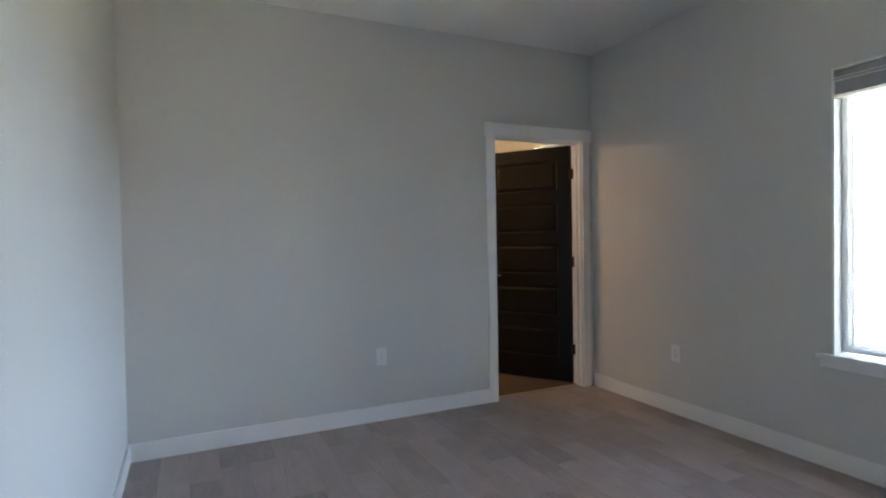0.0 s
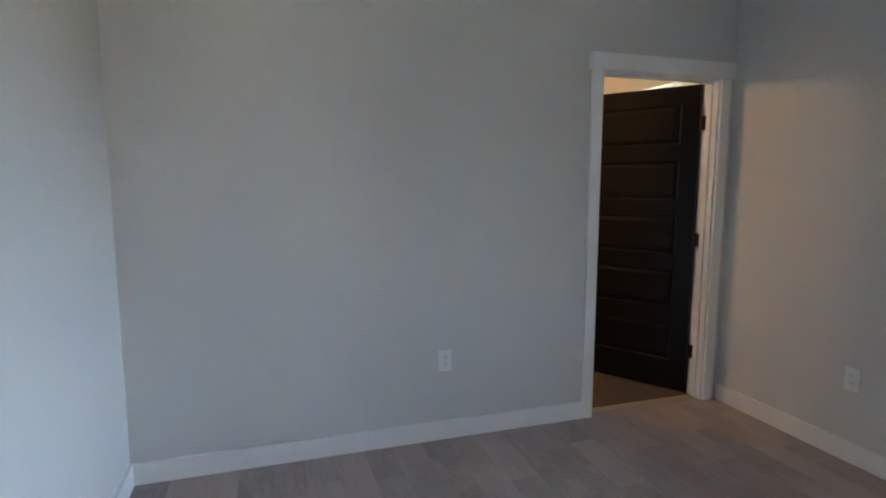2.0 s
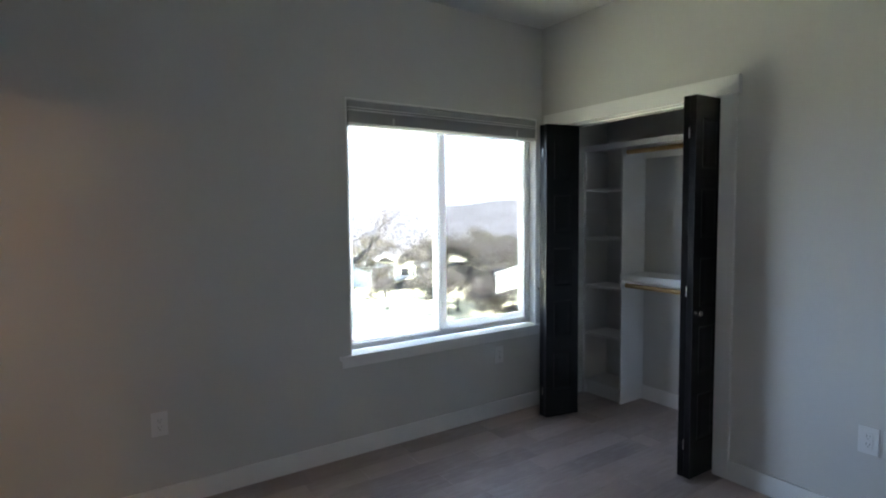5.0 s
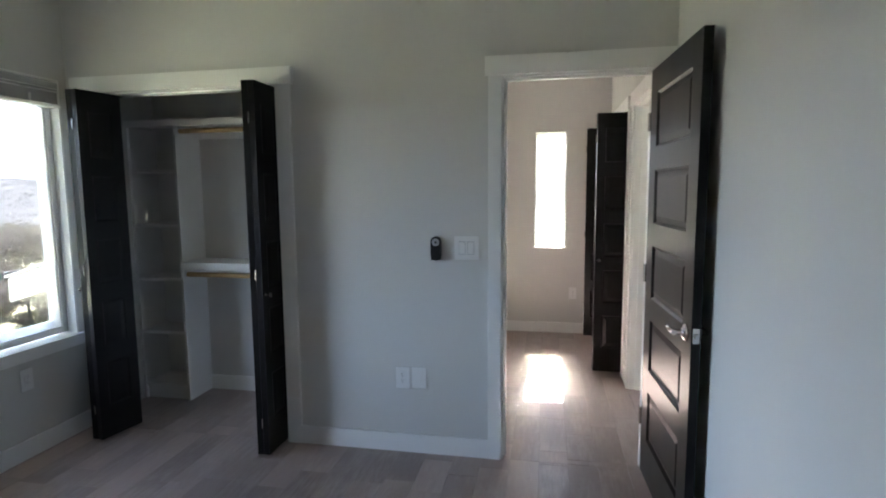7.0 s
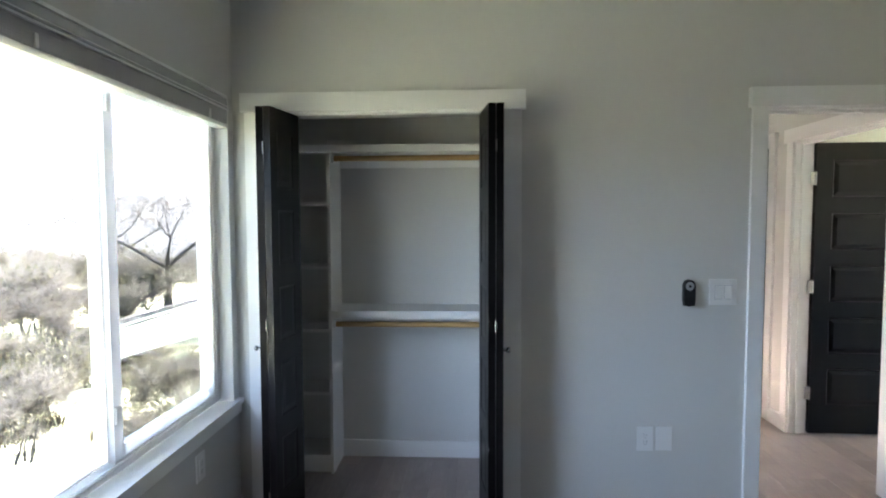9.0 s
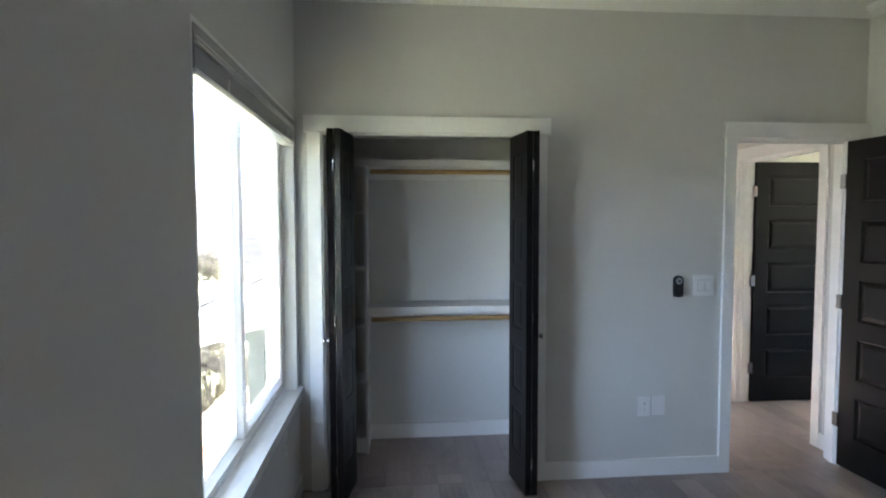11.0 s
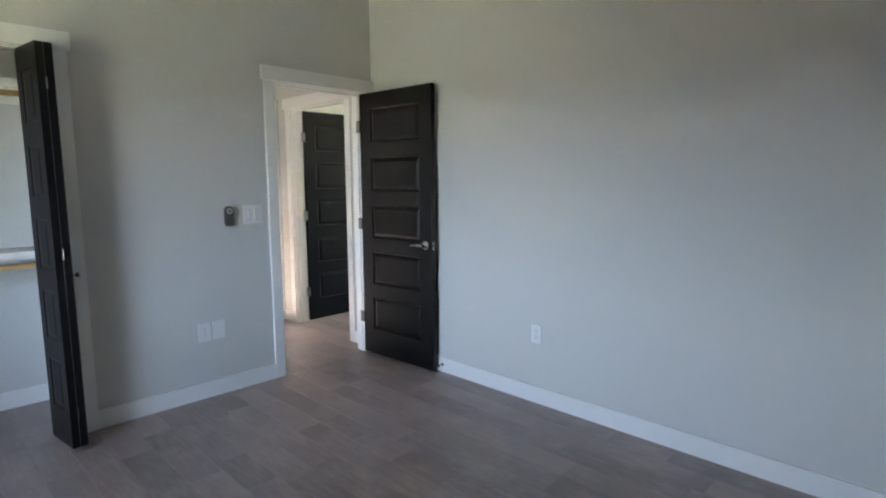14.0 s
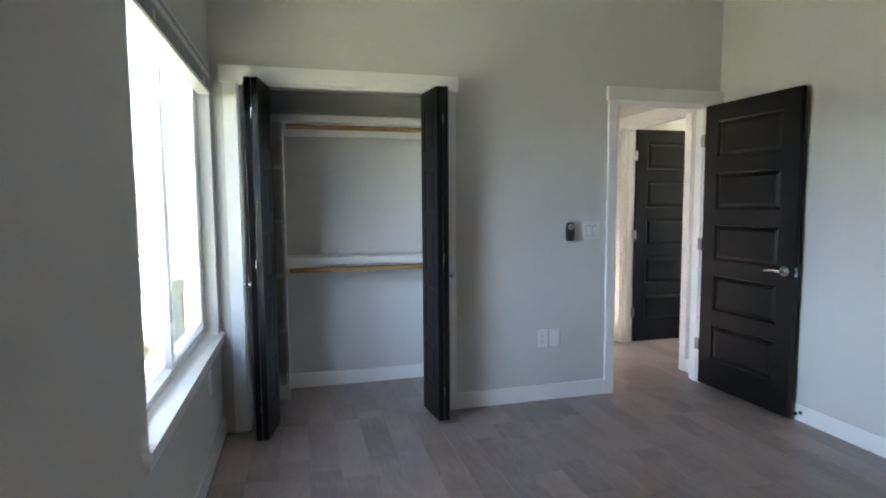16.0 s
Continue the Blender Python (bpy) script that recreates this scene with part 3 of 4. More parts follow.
# ---- closet fittings ----
TX = E - 0.372
tw = thing("shelf_tower", pose(0, 0, 0), "white closet tower with five open shelves", "shelving")
boxes("side_panel", MELAMINE, [(TX, -0.719, 0.0, TX + 0.018, -0.455, 1.915)], tw, bevel=0.001)
boxes("side_panel", MELAMINE, [(E - 0.019, -0.719, 0.0, E - 0.001, -0.455, 1.915)], tw, bevel=0.001)
for z in (0.095, 0.480, 0.858, 1.234, 1.612):
    boxes("shelf", MELAMINE, [(TX + 0.018, -0.718, z, E - 0.019, -0.458, z + 0.018)], tw, bevel=0.001)
boxes("toe_kick", MELAMINE, [(TX + 0.018, -0.495, 0.0, E - 0.019, -0.480, 0.095)], tw)
us = thing("closet_shelf", pose(0, 0, 0), "long white closet shelf with a front edge", "shelf", "closet shelves")
boxes("board", MELAMINE, [(1.951, -0.719, 1.942, E - 0.001, -0.450, 1.960)], us, bevel=0.001)
boxes("front_edge", MELAMINE, [(1.951, -0.450, 1.916, E - 0.001, -0.432, 1.960)], us, bevel=0.002)
boxes("cleat", TRIM, [(1.951, -0.719, 1.850, TX - 0.001, -0.701, 1.941)], us, bevel=0.001)
ls = thing("closet_shelf", pose(0, 0, 0), "shorter white closet shelf at hip height", "shelf", "closet shelves")
boxes("board", MELAMINE, [(1.951, -0.719, 0.974, TX - 0.001, -0.450, 0.992)], ls, bevel=0.001)
boxes("front_edge", MELAMINE, [(1.951, -0.450, 0.948, TX - 0.001, -0.432, 0.992)], ls, bevel=0.002)
boxes("cleat", TRIM, [(1.951, -0.719, 0.884, TX - 0.001, -0.701, 0.973)], ls, bevel=0.001)
for z, lab in ((1.885, "golden wooden closet rod under the top shelf"), (0.906, "golden wooden closet rod under the lower shelf")):
    r = thing("closet_rod", pose(0, 0, 0), lab, "closet rod", "closet rods")
    bm = bmesh.new()
    tube(bm, (1.955, -0.475, z), (TX - 0.003, -0.475, z), 0.0165, sides=20)
    part("rod", bm, RODWOOD, r, smooth=True)
    for x, s in ((TX, -1), (1.951, 1)):
        bm = bmesh.new()
        lathe(bm, [(0.034, 0), (0.034, 0.004), (0.026, 0.007), (0.025, 0.022), (0.020, 0.022)], 24, Matrix.Translation((x, -0.475, z)) @ pose(0, 0, 0, 0, 90 * s))
        part("rod_socket", bm, PLASTIC, r, "white plastic rod socket", smooth=True)


# ---- wall plates ----
def plate(name, m, w, h, label, category, draw):
    """A wall plate in the local x-z plane, facing -y."""
    p = thing(name, m, label, category, "wall plates")
    bm = bmesh.new()
    box(bm, -w / 2, -0.006, -h / 2, w / 2, 0.0, h / 2)
    part("cover", bm, PLASTIC, p, bevel=0.0025)
    draw(p)
    return p


def draw_outlet(p):
    boxes("insert", PLASTIC, [(-0.0165, -0.0085, -0.034, 0.0165, -0.006, 0.034)], p, bevel=0.001)
    for z in (0.018, -0.018):
        boxes("slots", SLOT, [(-0.0075, -0.009, z - 0.002, -0.0055, -0.0082, z + 0.008), (0.0055, -0.009, z - 0.002, 0.0075, -0.0082, z + 0.007), (-0.002, -0.009, z - 0.011, 0.002, -0.0082, z - 0.007)], p)


def draw_switches(p):
    for x in (-0.023, 0.023):
        # grey rim round the rocker: the gap's shadow put into the colour
        boxes("switch_well", GREYPLASTIC_SHADE, [(x - 0.0175, -0.0075, -0.035, x + 0.0175, -0.006, 0.035)], p, bevel=0.0006)
        bm = bmesh.new()
        box(bm, -0.0155, -0.004, -0.032, 0.0155, 0.0, 0.032)
        part("rocker", bm, PLASTIC, p, at=pose(x, -0.0075, 0, 4 if x < 0 else -4), bevel=0.001)


def draw_blank(p):
    boxes("insert", PLASTIC, [(-0.0165, -0.0085, -0.034, 0.0165, -0.006, 0.034)], p, bevel=0.002)


SOUTH, NORTH, EASTW, WESTW = 180, 0, -90, 90
plate("outlet", pose(1.391, 0, 0.432, 0, 0, SOUTH), 0.078, 0.122, "white wall outlet low beside a blank plate", "outlet", draw_outlet)
plate("outlet", pose(1.299, 0, 0.434, 0, 0, SOUTH), 0.078, 0.120, "white blank cover plate beside an outlet", "outlet", draw_blank)
plate("light_switch", pose(1.028, 0, 1.167, 0, 0, SOUTH), 0.130, 0.126, "white double rocker switch beside the doorway", "light switch", draw_switches)
plate("outlet", pose(0, 1.581, 0.440, 0, 0, WESTW), 0.072, 0.118, "white wall outlet low on a grey wall", "outlet", draw_outlet)
plate("outlet", pose(1.556, N, 0.450, 0, 0, NORTH), 0.074, 0.120, "white wall outlet low on a grey wall", "outlet", draw_outlet)
plate("outlet", pose(E, 2.587, 0.430, 0, 0, EASTW), 0.074, 0.120, "white wall outlet low on a grey wall", "outlet", draw_outlet)
plate("outlet", pose(E, 0.418, 0.442, 0, 0, EASTW), 0.074, 0.120, "white wall outlet under the window", "outlet", draw_outlet)
plate("outlet", pose(0.340, HALL_S, 0.413, 0, 0, SOUTH), 0.074, 0.120, "white wall outlet at the hall end", "outlet", draw_outlet)

rc = thing("fan_remote", pose(1.193, 0, 1.163), "black fan remote in a wall holder", "remote control")
bm = bmesh.new()
pts = [(0.0285 * math.cos(a), 0.037 + 0.0285 * math.sin(a)) for a in [math.pi * i / 12 for i in range(13)]] + [(0.0285 * math.cos(a), -0.037 + 0.0285 * math.sin(a)) for a in [math.pi + math.pi * i / 12 for i in range(13)]]
front = [bm.verts.new((x, 0.022, z)) for x, z in pts]
back = [bm.verts.new((x, 0.0, z)) for x, z in pts]
bm.faces.new(front)
bm.faces.new(back[::-1])
for k in range(len(pts)):
    bm.faces.new((front[k], back[k], back[(k + 1) % len(pts)], front[(k + 1) % len(pts)]))
part("body", bm, BLACKPLASTIC, rc, bevel=0.003)
bm = bmesh.new()
lathe(bm, [(0.0205, 0.0), (0.0205, 0.0015), (0.018, 0.0025)], 24, pose(0, 0.022, 0.034, -90))
part("key_ring", bm, GREYPLASTIC_SHADE, rc, "pale grey round key pad")
bm = bmesh.new()
lathe(bm, [(0.007, 0.0), (0.007, 0.002), (0.006, 0.003)], 16, pose(0, 0.0243, 0.034, -90))
part("key", bm, BLACKPLASTIC, rc)
boxes("holder", BLACKPLASTIC, [(-0.025, 0, -0.062, 0.025, 0.024, -0.014)], rc, bevel=0.006)

sd = thing("smoke_detector", pose(0.130, 0.215, CEIL), "white round smoke detector on the ceiling", "smoke detector")
bm = bmesh.new()
lathe(bm, [(0.066, 0), (0.066, -0.012), (0.060, -0.026), (0.045, -0.036), (0.02, -0.038)], 32)
part("housing", bm, PLASTIC, sd, smooth=True)
bm = bmesh.new()
lathe(bm, [(0.069, 0), (0.069, -0.006), (0.066, -0.007)], 32)
part("base_ring", bm, PLASTIC, sd)

ds = thing("door_stop", pose(BT, 0.78, 0.055), "small dark door stop on the baseboard", "door stop")
bm = bmesh.new()
lathe(bm, [(0.012, 0), (0.012, 0.004), (0.005, 0.006), (0.005, 0.040)], 14, pose(0, 0, 0, 0, 90))
part("stem", bm, NICKEL, ds)
bm = bmesh.new()
lathe(bm, [(0.009, 0.036), (0.011, 0.040), (0.011, 0.050), (0.008, 0.054)], 14, pose(0, 0, 0, 0, 90))
part("tip", bm, RUBBER, ds, "dark rubber tip")

# ---- next room: high window and vanity light ----
bw = thing("window_3", pose(E + 0.066, 4.67, 1.30, 0, 0, -90), "small high white window beyond the half-open door", "window", kind="structure")
for d in ((0, 0, 0, 0.03, 0.06, 0.835), (0.73, 0, 0, 0.76, 0.06, 0.835), (0.03, 0, 0, 0.73, 0.06, 0.03), (0.03, 0, 0.805, 0.73, 0.06, 0.835)):
    boxes("frame_rail", VINYL, [d], bw, bevel=0.003)
gp = boxes("pane", GLASS, [(0.03, 0.028, 0.03, 0.73, 0.032, 0.805)], bw)
gp.visible_shadow = False
vl = thing("vanity_light", pose(1.32, 4.72, 2.20), "warm three-globe vanity light on the wall", "wall lamp")
boxes("back_plate", NICKEL, [(0, -0.30, -0.05, 0.025, 0.30, 0.05)], vl, bevel=0.004)
for y in (-0.21, 0.0, 0.21):
    bm = bmesh.new()
    tube(bm, (0.025, y, 0), (0.07, y, 0), 0.014)
    part("arm", bm, NICKEL, vl)
    bm = bmesh.new()
    lathe(bm, [(0.02, -0.06), (0.045, -0.045), (0.06, 0.0), (0.045, 0.045), (0.02, 0.06)], 20, pose(0.125, y, 0))
    part("globe", bm, GLOW, vl, "glowing warm glass globe", smooth=True)


# ---- outdoors ----
def hill(x, y):
    d = math.hypot(x - 3.5, y)
    rise = max(0.0, min(1.0, (d - 45) / 60)) ** 1.3
    south = max(0.0, min(1.0, (-math.degrees(math.atan2(y, x - 3.5)) - 12) / 45)) if x > 3.5 else 1.0
    return -3.05 + (1.6 + 6.5 * south) * rise + 0.25 * math.sin(x * 0.21) * math.cos(y * 0.17) * min(1, max(0, (d - 8) / 10))


bm = bmesh.new()
R = [0, 3, 6, 9, 12, 15, 18, 22, 27, 33, 40, 48, 58, 70, 85, 105, 140, 220, 400, 900, 2500]
grid = []
for r in R:
    grid.append([bm.verts.new((3.5 + r * math.cos(a), r * math.sin(a), hill(3.5 + r * math.cos(a), r * math.sin(a)))) for a in [2 * math.pi * k / 72 for k in range(72)]] if r else [bm.verts.new((3.5, 0, -3.05))] * 72)
for a, b in zip(grid, grid[1:]):
    for k in range(72):
        vs = [a[k], a[(k + 1) % 72], b[(k + 1) % 72], b[k]]
        bm.faces.new(vs if a[0] is not a[1] else [vs[0], vs[2], vs[3]])
tagged(part("ground", bm, GROUND, smooth=True), "pale dry sunlit yard rising to a hill", "ground", kind="structure")


def branch(bm, a, d, length, r, depth, twigs, rng):
    """A tapered limb that forks; its tips go into twigs."""
    a = Vector(a)
    steps = 3
    for k in range(steps):
        b = a + d * (length / steps)
        tube(bm, a, b, r * (1 - 0.22 * k), r * (1 - 0.22 * (k + 1)), 6 if depth > 1 else 4, caps=False)
        a = b
        d = (d + Vector((rng.uniform(-0.22, 0.22), rng.uniform(-0.22, 0.22), rng.uniform(-0.08, 0.2)))).normalized()
    if depth == 0:
        twigs.append((a, d, length))
        return
    for k in range(rng.choice((2, 3, 3))):
        v = Vector((rng.gauss(0, 1), rng.gauss(0, 1), rng.gauss(0.2, 0.7))).normalized()
        branch(bm, a, (d * 0.75 + v * 0.75).normalized(), length * rng.uniform(0.62, 0.82), r * 0.36 * rng.uniform(0.9, 1.15), depth - 1, twigs, rng)


def tree(name, seed, height, label, leafy, bare=False):
    rng = random.Random(seed)
    t = thing(name, pose(0, 0, 0), label, "tree", "yard trees")
    bm = bmesh.new()
    tips = []
    stems = 1 if bare else rng.choice((2, 3, 4))
    for s in range(stems):
        lean = Vector((rng.uniform(-0.3, 0.3), rng.uniform(-0.3, 0.3), 1)).normalized() if stems > 1 else Vector((0.05, 0.03, 1)).normalized()
        branch(bm, (rng.uniform(-0.3, 0.3) * (stems > 1), rng.uniform(-0.3, 0.3) * (stems > 1), -0.15), lean, height * (0.36 if bare else 0.30), height * (0.030 if bare else 0.016), 3, tips, rng)
    part("trunk", bm, BARK, t)
    bm = bmesh.new()
    for a, d, ln in tips:
        for k in range(10 if bare else 60):
            v = (d * 0.5 + Vector((rng.gauss(0, 1), rng.gauss(0, 1), rng.gauss(0.1, 0.8))) * 0.8).normalized()
            o = a + v * rng.uniform(0, 0.4) * ln - d * rng.uniform(0, ln)
            e = o + v * ln * rng.uniform(0.5, 1.3)
            side = v.cross(Vector((rng.gauss(0, 1), rng.gauss(0, 1), rng.gauss(0, 1)))).normalized() * (0.010 if bare else 0.013) * height / 5
            bm.faces.new([bm.verts.new(p) for p in (o - side, o + side, e)])
    part("twigs", bm, TWIG, t, "pale bare twigs")
    if leafy:
        bm = bmesh.new()
        for a, d, ln in tips:
            for k in range(leafy):
                c = a + Vector((rng.gauss(0, 1), rng.gauss(0, 1), rng.gauss(0, 0.8))) * ln * 0.55
                q = Euler((rng.uniform(0, 6), rng.uniform(0, 6), rng.uniform(0, 6))).to_matrix()
                s = rng.uniform(0.04, 0.085) * height / 5
                bm.faces.new([bm.verts.new(c + q @ Vector(p) * s) for p in ((-1, 0, 0), (0, -0.55, 0.1), (1, 0, 0), (0, 0.55, 0.1))])
        part("crown", bm, LEAF, t, "thin olive-green leaves")
    return t


kinds = [tree("tree", 3, 4.2, "scrubby tree with pale bare twigs", 0), tree("tree", 8, 4.6, "scrubby tree with sparse olive leaves", 22), tree("tree", 21, 3.6, "dense olive-leaved shrub tree in the yard", 34), tree("tree", 33, 4.0, "tangled bare-twigged shrub tree", 6)]
dead = tree("tree", 55, 8.5, "tall dead tree with bare grey limbs", 0, bare=True)
dead.matrix_basis = pose(13.9, -17.6, hill(13.9, -17.6), 0, 0, 30)
copy_thing(dead, pose(22.5, -28.0, hill(22.5, -28.0), 0, 0, 200))
copy_thing(dead, pose(27.0, -8.3, hill(27.0, -8.3) - 1.2, 0, 0, 120))
rng = random.Random(12)
spots = [(15.5, -9.5), (18.0, -8.0), (17.0, -12.0), (20.0, -10.5), (22.5, -8.5), (23.0, -12.0), (26.0, -10.0), (16.5, -15.0), (20.0, -13.5), (25.5, -6.0), (29.0, -8.0), (28.0, -14.5), (22.0, -16.0), (25.0, -18.5), (15.0, -17.5), (17.5, -19.5), (20.5, -22.0), (16.0, -23.5), (13.0, -20.5), (24.0, -26.0), (27.0, -27.0), (14.0, -11.0), (13.5, -16.5), (16.0, -13.0), (18.5, -11.0), (18.0, -16.5), (14.5, -19.0), (12.0, -18.0), (19.0, -18.5), (21.5, -14.5), (16.0, -10.5), (18.5, -15.5), (20.5, -17.5), (17.0, -18.5), (19.0, -21.0), (23.0, -19.5), (15.5, -21.5), (24.5, -14.0), (27.5, -17.0), (22.0, -24.0), (18.0, -27.0), (26.0, -23.0), (30.0, -12.0), (33.0, -17.0), (36.0, -22.0), (31.0, -25.0), (14.0, -25.5), (38.0, -14.0), (35.0, -7.0), (42.0, -18.0), (40.0, -27.0), (45.0, -11.0), (29.5, -30.0), (33.0, -2.0), (40.0, -4.0), (12.5, -29.0), (15.0, -33.0), (20.0, -35.0)]
used = set()
for i, (x, y) in enumerate(spots):
    k = i % 4
    m = pose(x + rng.uniform(-0.6, 0.6), y + rng.uniform(-0.6, 0.6), hill(x, y) - rng.uniform(0.0, 0.3), 0, 0, rng.uniform(0, 360)) @ Matrix.Scale(rng.uniform(1.0, 1.3) if y < -11 else 0.72, 4)
    if k not in used:
        used.add(k)
        kinds[k].matrix_basis = m
    else:
        copy_thing(kinds[k], m)

# low shrubs nearer the house
for i, (x, y) in enumerate([(6.6, -5.8), (7.6, -7.4), (6.9, -9.0), (8.4, -9.6), (7.8, -11.5), (9.4, -12.4), (8.8, -14.2), (10.6, -14.6), (9.8, -16.4), (11.4, -17.2), (10.4, -19.5), (10.8, -7.0), (11.6, -8.0), (12.4, -9.6), (13.2, -12.2), (14.6, -13.4)]):
    m = pose(x, y, hill(x, y) - 0.1, 0, 0, rng.uniform(0, 360)) @ Matrix.Scale(rng.uniform(0.65, 0.85), 4)
    copy_thing(kinds[(1, 2, 1, 3)[i % 4]], m)

# wooded ridge under the far clumps
bm = bmesh.new()
rows = []
for d in [50 + 4 * k for k in range(20)] + [140, 165, 200, 260, 350, 500, 800, 1400]:
    row = []
    for k in range(121):
        a = radians(-86 + k)
        x, y = 3.5 + d * math.cos(a), d * math.sin(a)
        lift = min(1, (d - 50) / 8) * (1.0 + 0.7 * noise.noise(Vector((x * 0.12, y * 0.12, 0))) + 0.3 * noise.noise(Vector((x * 0.5, y * 0.5, 3))))
        row.append(bm.verts.new((x, y, hill(x, y) - 0.1 + lift)))
    rows.append(row)
for p, q in zip(rows, rows[1:]):
    for k in range(120):
        bm.faces.new((p[k], p[k + 1], q[k + 1], q[k]))
tagged(part("wooded_ridge", bm, HILLWOOD, smooth=True), "low brown wooded ridge far off", "ridge", kind="structure")

# far wooded slope: many small clumps
nr = np.random.default_rng(5)
CL, PER = 15000, 6
ang, dist = np.radians(nr.uniform(-85, 35, CL)), nr.uniform(48, 125, CL)
cx, cy = 3.5 + dist * np.cos(ang), dist * np.sin(ang)
cz = np.array([hill(x, y) for x, y in zip(cx, cy)]) + nr.uniform(0.2, 1.5, CL)
mid = np.repeat(np.stack([cx, cy, cz], 1), PER, 0) + nr.normal(size=(CL * PER, 3)) * (0.9, 0.9, 0.5)
ua = nr.normal(size=mid.shape)
ua /= np.linalg.norm(ua, axis=1, keepdims=True)
ub = np.cross(ua, nr.normal(size=mid.shape))
ub /= np.linalg.norm(ub, axis=1, keepdims=True)
size = nr.uniform(0.05, 0.11, (len(mid), 1))
quad = np.stack([mid - ua * size, mid - ub * size * 0.6, mid + ua * size, mid + ub * size * 0.7], 1).reshape(-1, 3)
me = bpy.data.meshes.new("far_woods")
me.from_pydata(quad.tolist(), [], np.arange(len(quad)).reshape(-1, 4).tolist())
me.materials.append(HAZEWOOD)
tagged(new("far_woods", me), "hazy wooded slope on the horizon", "woods", kind="stuff")
rng = random.Random(5)

# dry grass in the near yard
verts, faces = [], []
for k in range(52000):
    x, y = rng.uniform(5.0, 19), rng.uniform(-16, 1)
    if noise.noise(Vector((x * 0.35, y * 0.35, 0))) < -0.05:
        continue
    z = hill(x, y) - 0.02
    a, h = rng.uniform(0, 6.3), rng.uniform(0.12, 0.42)
    dx, dy = 0.016 * math.cos(a), 0.016 * math.sin(a)
    n0 = len(verts)
    verts += [(x - dx, y - dy, z), (x + dx, y + dy, z), (x + rng.uniform(-0.25, 0.25), y + rng.uniform(-0.25, 0.25), z + h)]
    faces.append((n0, n0 + 1, n0 + 2))
me = bpy.data.meshes.new("dry_grass")
me.from_pydata(verts, [], faces)
me.materials.append(STRAW)
tagged(new("dry_grass", me), "tufts of straw-coloured dry grass", "grass", kind="stuff")

# low porch roof under the window's south side
pr = thing("porch", pose(0, 0, 0), "white porch roof on a grey post below the window", "porch")
bm = bmesh.new()
for y0, y1, z0, z1 in ((-0.34, -0.30, -0.17, 0.0),):
    vs = [bm.verts.new(p) for y in (y0, y1) for p in ((E + EX, y, 1.10 + z0), (4.36, y, 0.875 + z0), (4.36, y, 0.875 + z1), (E + EX, y, 1.10 + z1))]
    bm.faces.new(vs[:4][::-1])
    bm.faces.new(vs[4:])
    for k in range(4):
        bm.faces.new((vs[k], vs[(k + 1) % 4], vs[4 + (k + 1) % 4], vs[4 + k]))
part("fascia", bm, ROOFWHITE, pr)
bm = bmesh.new()
vs = [bm.verts.new(p) for y in (-3.5, -0.29) for p in ((E + EX, y, 1.105), (4.38, y, 0.880), (4.38, y, 0.896), (E + EX, y, 1.121))]
bm.faces.new(vs[:4][::-1])
bm.faces.new(vs[4:])
for k in range(4):
    bm.faces.new((vs[k], vs[(k + 1) % 4], vs[4 + (k + 1) % 4], vs[4 + k]))
part("roof", bm, ROOFWHITE, pr, "white sunlit roof sheet")
boxes("drip_edge", ROOFDARK, [(4.381, -3.5, 0.862, 4.412, -0.29, 0.922)], pr, "dark metal drip edge")
boxes("roof_edge", ROOFDARK, [(E + EX, -0.296, 1.092, E + EX + 0.02, -0.286, 1.122)], pr)
boxes("beam", POSTGREY, [(E + EX, -0.46, 0.80, 4.10, -0.36, 0.90)], pr, bevel=0.004)
boxes("post", POSTGREY, [(E + EX + 0.11, -0.46, -0.45, E + EX + 0.21, -0.36, 0.80)], pr, bevel=0.004)
boxes("deck", DECKWOOD, [(E + EX, -3.5, -0.55, 4.9, -0.30, -0.45)], pr, "orange-brown deck boards")
for y in (-3.4, -0.42):
    boxes("deck_post", POSTGREY, [(4.74, y, -3.3, 4.86, y + 0.12, -0.55)], pr)

# house body below the window
tagged(boxes("exterior_wall", SIDING, [(-3.12, HALL_S - 0.15, -3.4, E + EX, 6.3, -0.2)]), "pale lower storey of the house", "house", kind="structure")
tagged(boxes("eave", SIDING, [(-3.4, HALL_S - 0.5, CEIL + 0.12, E + EX + 0.12, 6.7, CEIL + 0.30)]), "roof slab over the house", "roof", kind="structure")


# neighbours' sheds far down the yard
def shed(m, w, d, h, label, wallmat, roofmat):
    s = thing("shed", m, label, "shed", "yard sheds")
    boxes("walls", wallmat, [(-w / 2, -d / 2, -0.3, w / 2, d / 2, h)], s)
    bm = bmesh.new()
    for sgn in (1, -1):
        vs = [bm.verts.new(p) for p in ((-w / 2 - 0.2, sgn * (d / 2 + 0.25), h - 0.06), (w / 2 + 0.2, sgn * (d / 2 + 0.25), h - 0.06), (w / 2 + 0.2, 0, h + d * 0.2), (-w / 2 - 0.2, 0, h + d * 0.2))]
        top = [bm.verts.new(v.co + Vector((0, 0, 0.08))) for v in vs]
        bm.faces.new(vs)
        bm.faces.new(top)
        for k in range(4):
            bm.faces.new((vs[k], vs[(k + 1) % 4], top[(k + 1) % 4], top[k]))
    part("roof", bm, roofmat, s)
    boxes("door", ROOFDARK, [(-w / 2 - 0.03, -0.4, -0.05, -w / 2, 0.4, h - 0.15)], s)
    boxes("window", ROOFDARK, [(-w / 2 - 0.02, d / 2 - 0.75, 0.8, -w / 2, d / 2 - 0.3, 1.2)], s)
    return s


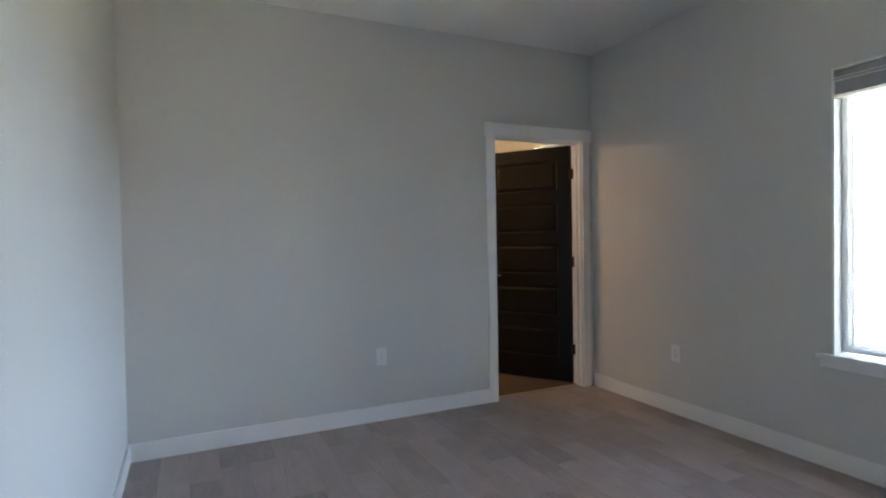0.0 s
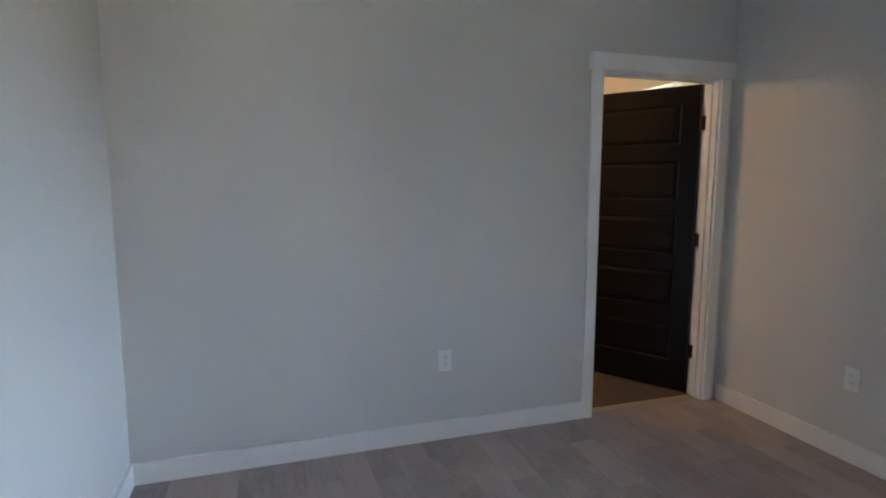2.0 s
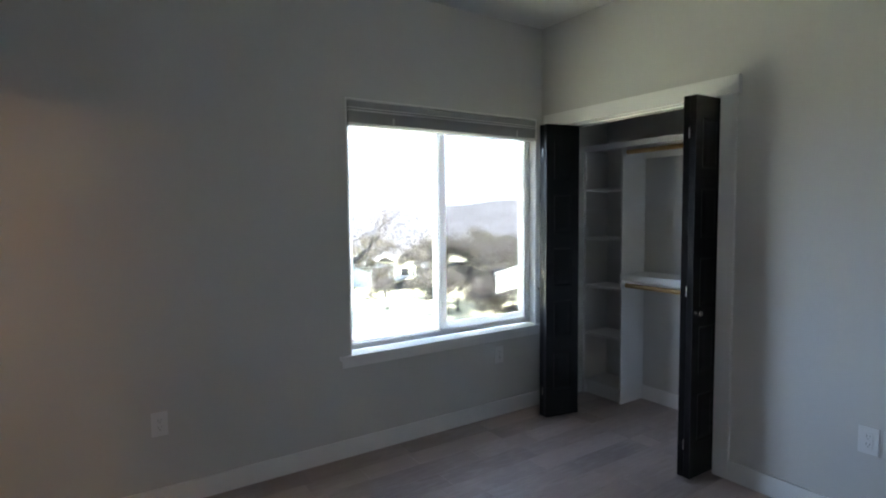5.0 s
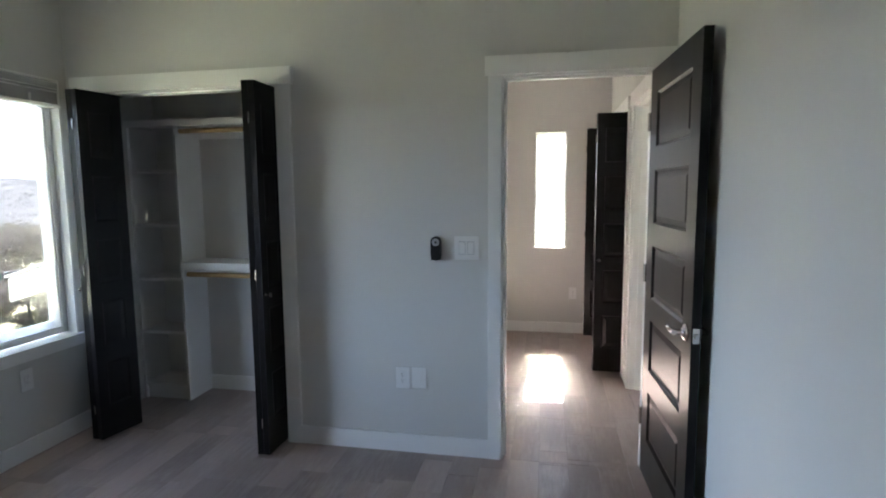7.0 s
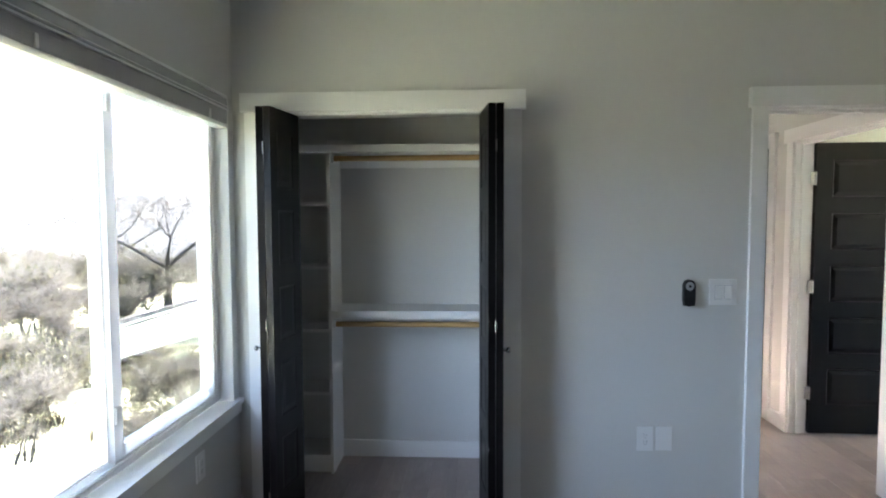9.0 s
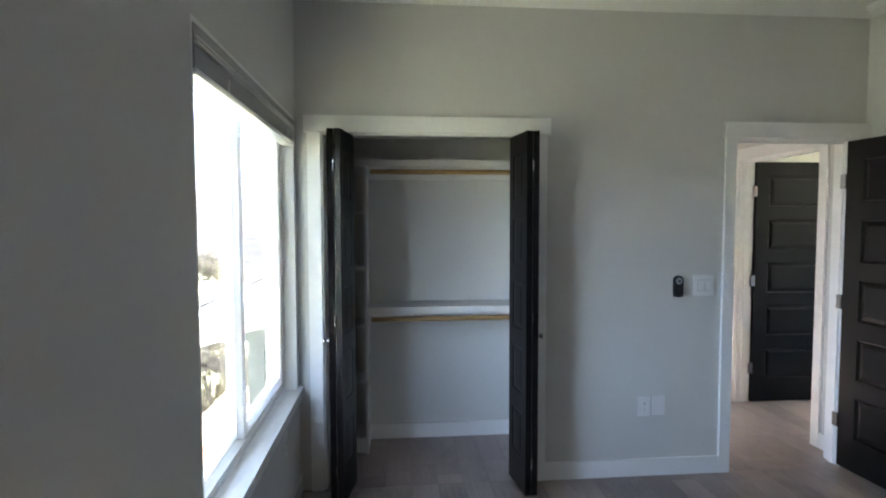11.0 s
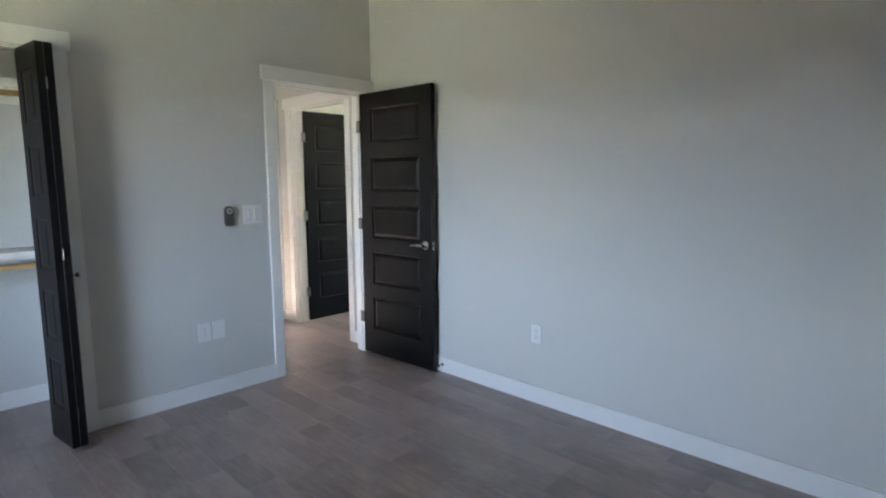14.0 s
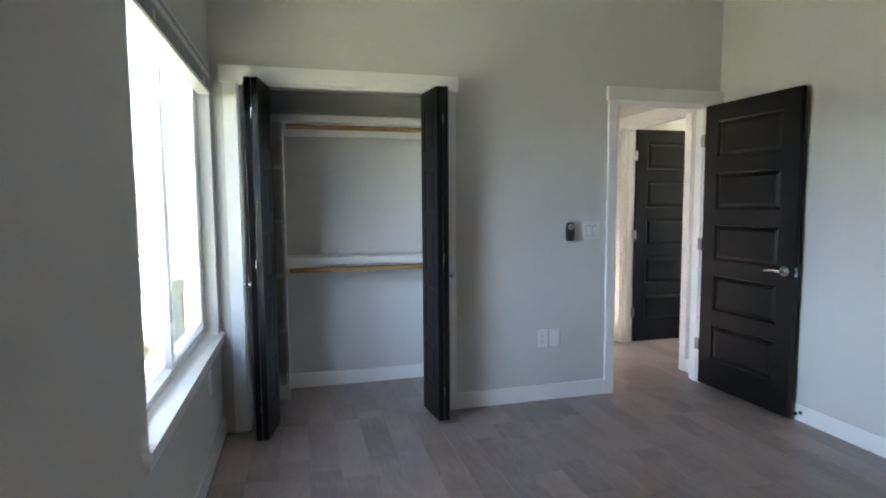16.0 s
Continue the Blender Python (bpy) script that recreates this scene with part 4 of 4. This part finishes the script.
PALEBLUE = material("pale_blue_boards", (0.46, 0.50, 0.55), 0.7, vary=0.08)
shed(pose(31.5, -12.3, hill(31.5, -12.3), 0, 0, 20), 2.0, 2.4, 1.35, "pale blue shed with a low pale roof", PALEBLUE, SIDING)
shed(pose(28.6, -13.4, hill(28.6, -13.4), 0, 0, -15), 1.3, 1.9, 0.42, "dark low shed beside the pale blue one", ROOFDARK, POSTGREY)
shed(pose(31, -18.2, hill(31, -18.2), 0, 0, -15), 2.6, 4.5, 1.0, "dark low shed behind the shrubs", ROOFDARK, POSTGREY)

# cut limbs heaped on the bare ground
bp = thing("brush_pile", pose(27.2, -9.6, hill(27.2, -9.6)), "heap of pale cut limbs on bare ground", "brush pile")
bm = bmesh.new()
tips = []
for k in range(9):
    turn = rng.uniform(0, 6.28)
    branch(bm, (rng.uniform(-1.6, 1.6), rng.uniform(-1.0, 1.0), 0.05), Vector((math.cos(turn), math.sin(turn), rng.uniform(0.05, 0.5))).normalized(), rng.uniform(0.7, 1.3), 0.05, 2, tips, rng)
part("limbs", bm, TWIG, bp)

# junk pile with a bent frame
jk = thing("scrap_pile", pose(14.2, -13.5, hill(14.2, -13.5), 0, 0, 25), "pile of dark scrap with a bent metal frame", "scrap pile")
bm = bmesh.new()
for a, b in (((-0.7, -0.5, 0), (-0.35, -0.3, 1.25)), ((0.7, -0.5, 0), (0.35, -0.3, 1.25)), ((-0.7, 0.5, 0), (-0.35, 0.3, 1.25)), ((0.7, 0.5, 0), (0.35, 0.3, 1.25)), ((-0.35, -0.3, 1.25), (0.35, -0.3, 1.25)), ((-0.35, 0.3, 1.25), (0.35, 0.3, 1.25)), ((-0.35, -0.3, 1.25), (-0.35, 0.3, 1.25)), ((0.35, -0.3, 1.25), (0.35, 0.3, 1.25)), ((-0.6, -0.45, 0.4), (0.6, -0.45, 0.4)), ((-0.6, 0.45, 0.4), (0.6, 0.45, 0.4))):
    tube(bm, a, b, 0.03, sides=8)
part("frame", bm, RUSTY, jk)
bm = bmesh.new()
for k in range(26):
    c = Vector((rng.uniform(-1.8, 1.6), rng.uniform(-1.4, 0.8), rng.uniform(0.02, 0.25)))
    box(bm, -rng.uniform(0.1, 0.5), -rng.uniform(0.04, 0.2), -0.03, rng.uniform(0.1, 0.5), rng.uniform(0.04, 0.2), 0.03, turn=Matrix.Translation(c) @ Euler((rng.uniform(-0.5, 0.5), rng.uniform(-0.5, 0.5), rng.uniform(0, 6))).to_matrix().to_4x4())
part("scrap", bm, RUSTY, jk, "dark scrap sheets and boards")

# ---- floor planks ----
PW, GAP = 0.155, 0.0012
rng = random.Random(77)
plank_mesh = {}


def plank(x, y, w, ln):
    key = (round(w, 3), round(ln, 2))
    if key not in plank_mesh:
        bm = bmesh.new()
        hw_, hl, b = w / 2 - GAP / 2, ln / 2 - GAP / 2, 0.0004
        low = [bm.verts.new(p) for p in ((-hw_, -hl, -0.004), (hw_, -hl, -0.004), (hw_, hl, -0.004), (-hw_, hl, -0.004))]
        mid = [bm.verts.new((v.co.x, v.co.y, -b)) for v in low]
        top = [bm.verts.new((v.co.x - math.copysign(b, v.co.x), v.co.y - math.copysign(b, v.co.y), 0)) for v in low]
        for r0, r1 in ((low, mid), (mid, top)):
            for k in range(4):
                bm.faces.new((r0[k], r0[(k + 1) % 4], r1[(k + 1) % 4], r1[k]))
        bm.faces.new(top)
        bmesh.ops.recalc_face_normals(bm, faces=bm.faces)
        me = bpy.data.meshes.new("plank")
        bm.to_mesh(me)
        bm.free()
        me.materials.append(PLANK)
        plank_mesh[key] = me
    o = new("plank", plank_mesh[key])
    o.parent = floor
    o.matrix_basis = pose(x, y, 0, 0, 0, rng.choice((0, 180)))


def rows_of_planks(x0, x1, y0, y1):
    c = math.floor((x0 - 0.015) / PW) * PW + 0.015
    while c < x1:
        a, b = max(c, x0), min(c + PW, x1)
        if b - a > 0.012:
            y = y0 - rng.uniform(0, 0.8)
            while y < y1:
                ln = rng.choice((0.32, 0.45, 0.45, 0.62, 0.62, 0.92))
                s, e = max(y, y0), min(y + ln, y1)
                if e - s > 0.02:
                    plank((a + b) / 2, (s + e) / 2, b - a, e - s)
                y += ln
        c += PW


rows_of_planks(0.0, E, 0.0, N + 0.05)
rows_of_planks(0.0, HALL_E, HALL_S, 0.0)
rows_of_planks(1.95, E, -0.72, 0.0)
rows_of_planks(-1.2, 0.0, -1.37, -0.10)
rows_of_planks(-0.75, 0.0, HALL_S, -1.49)
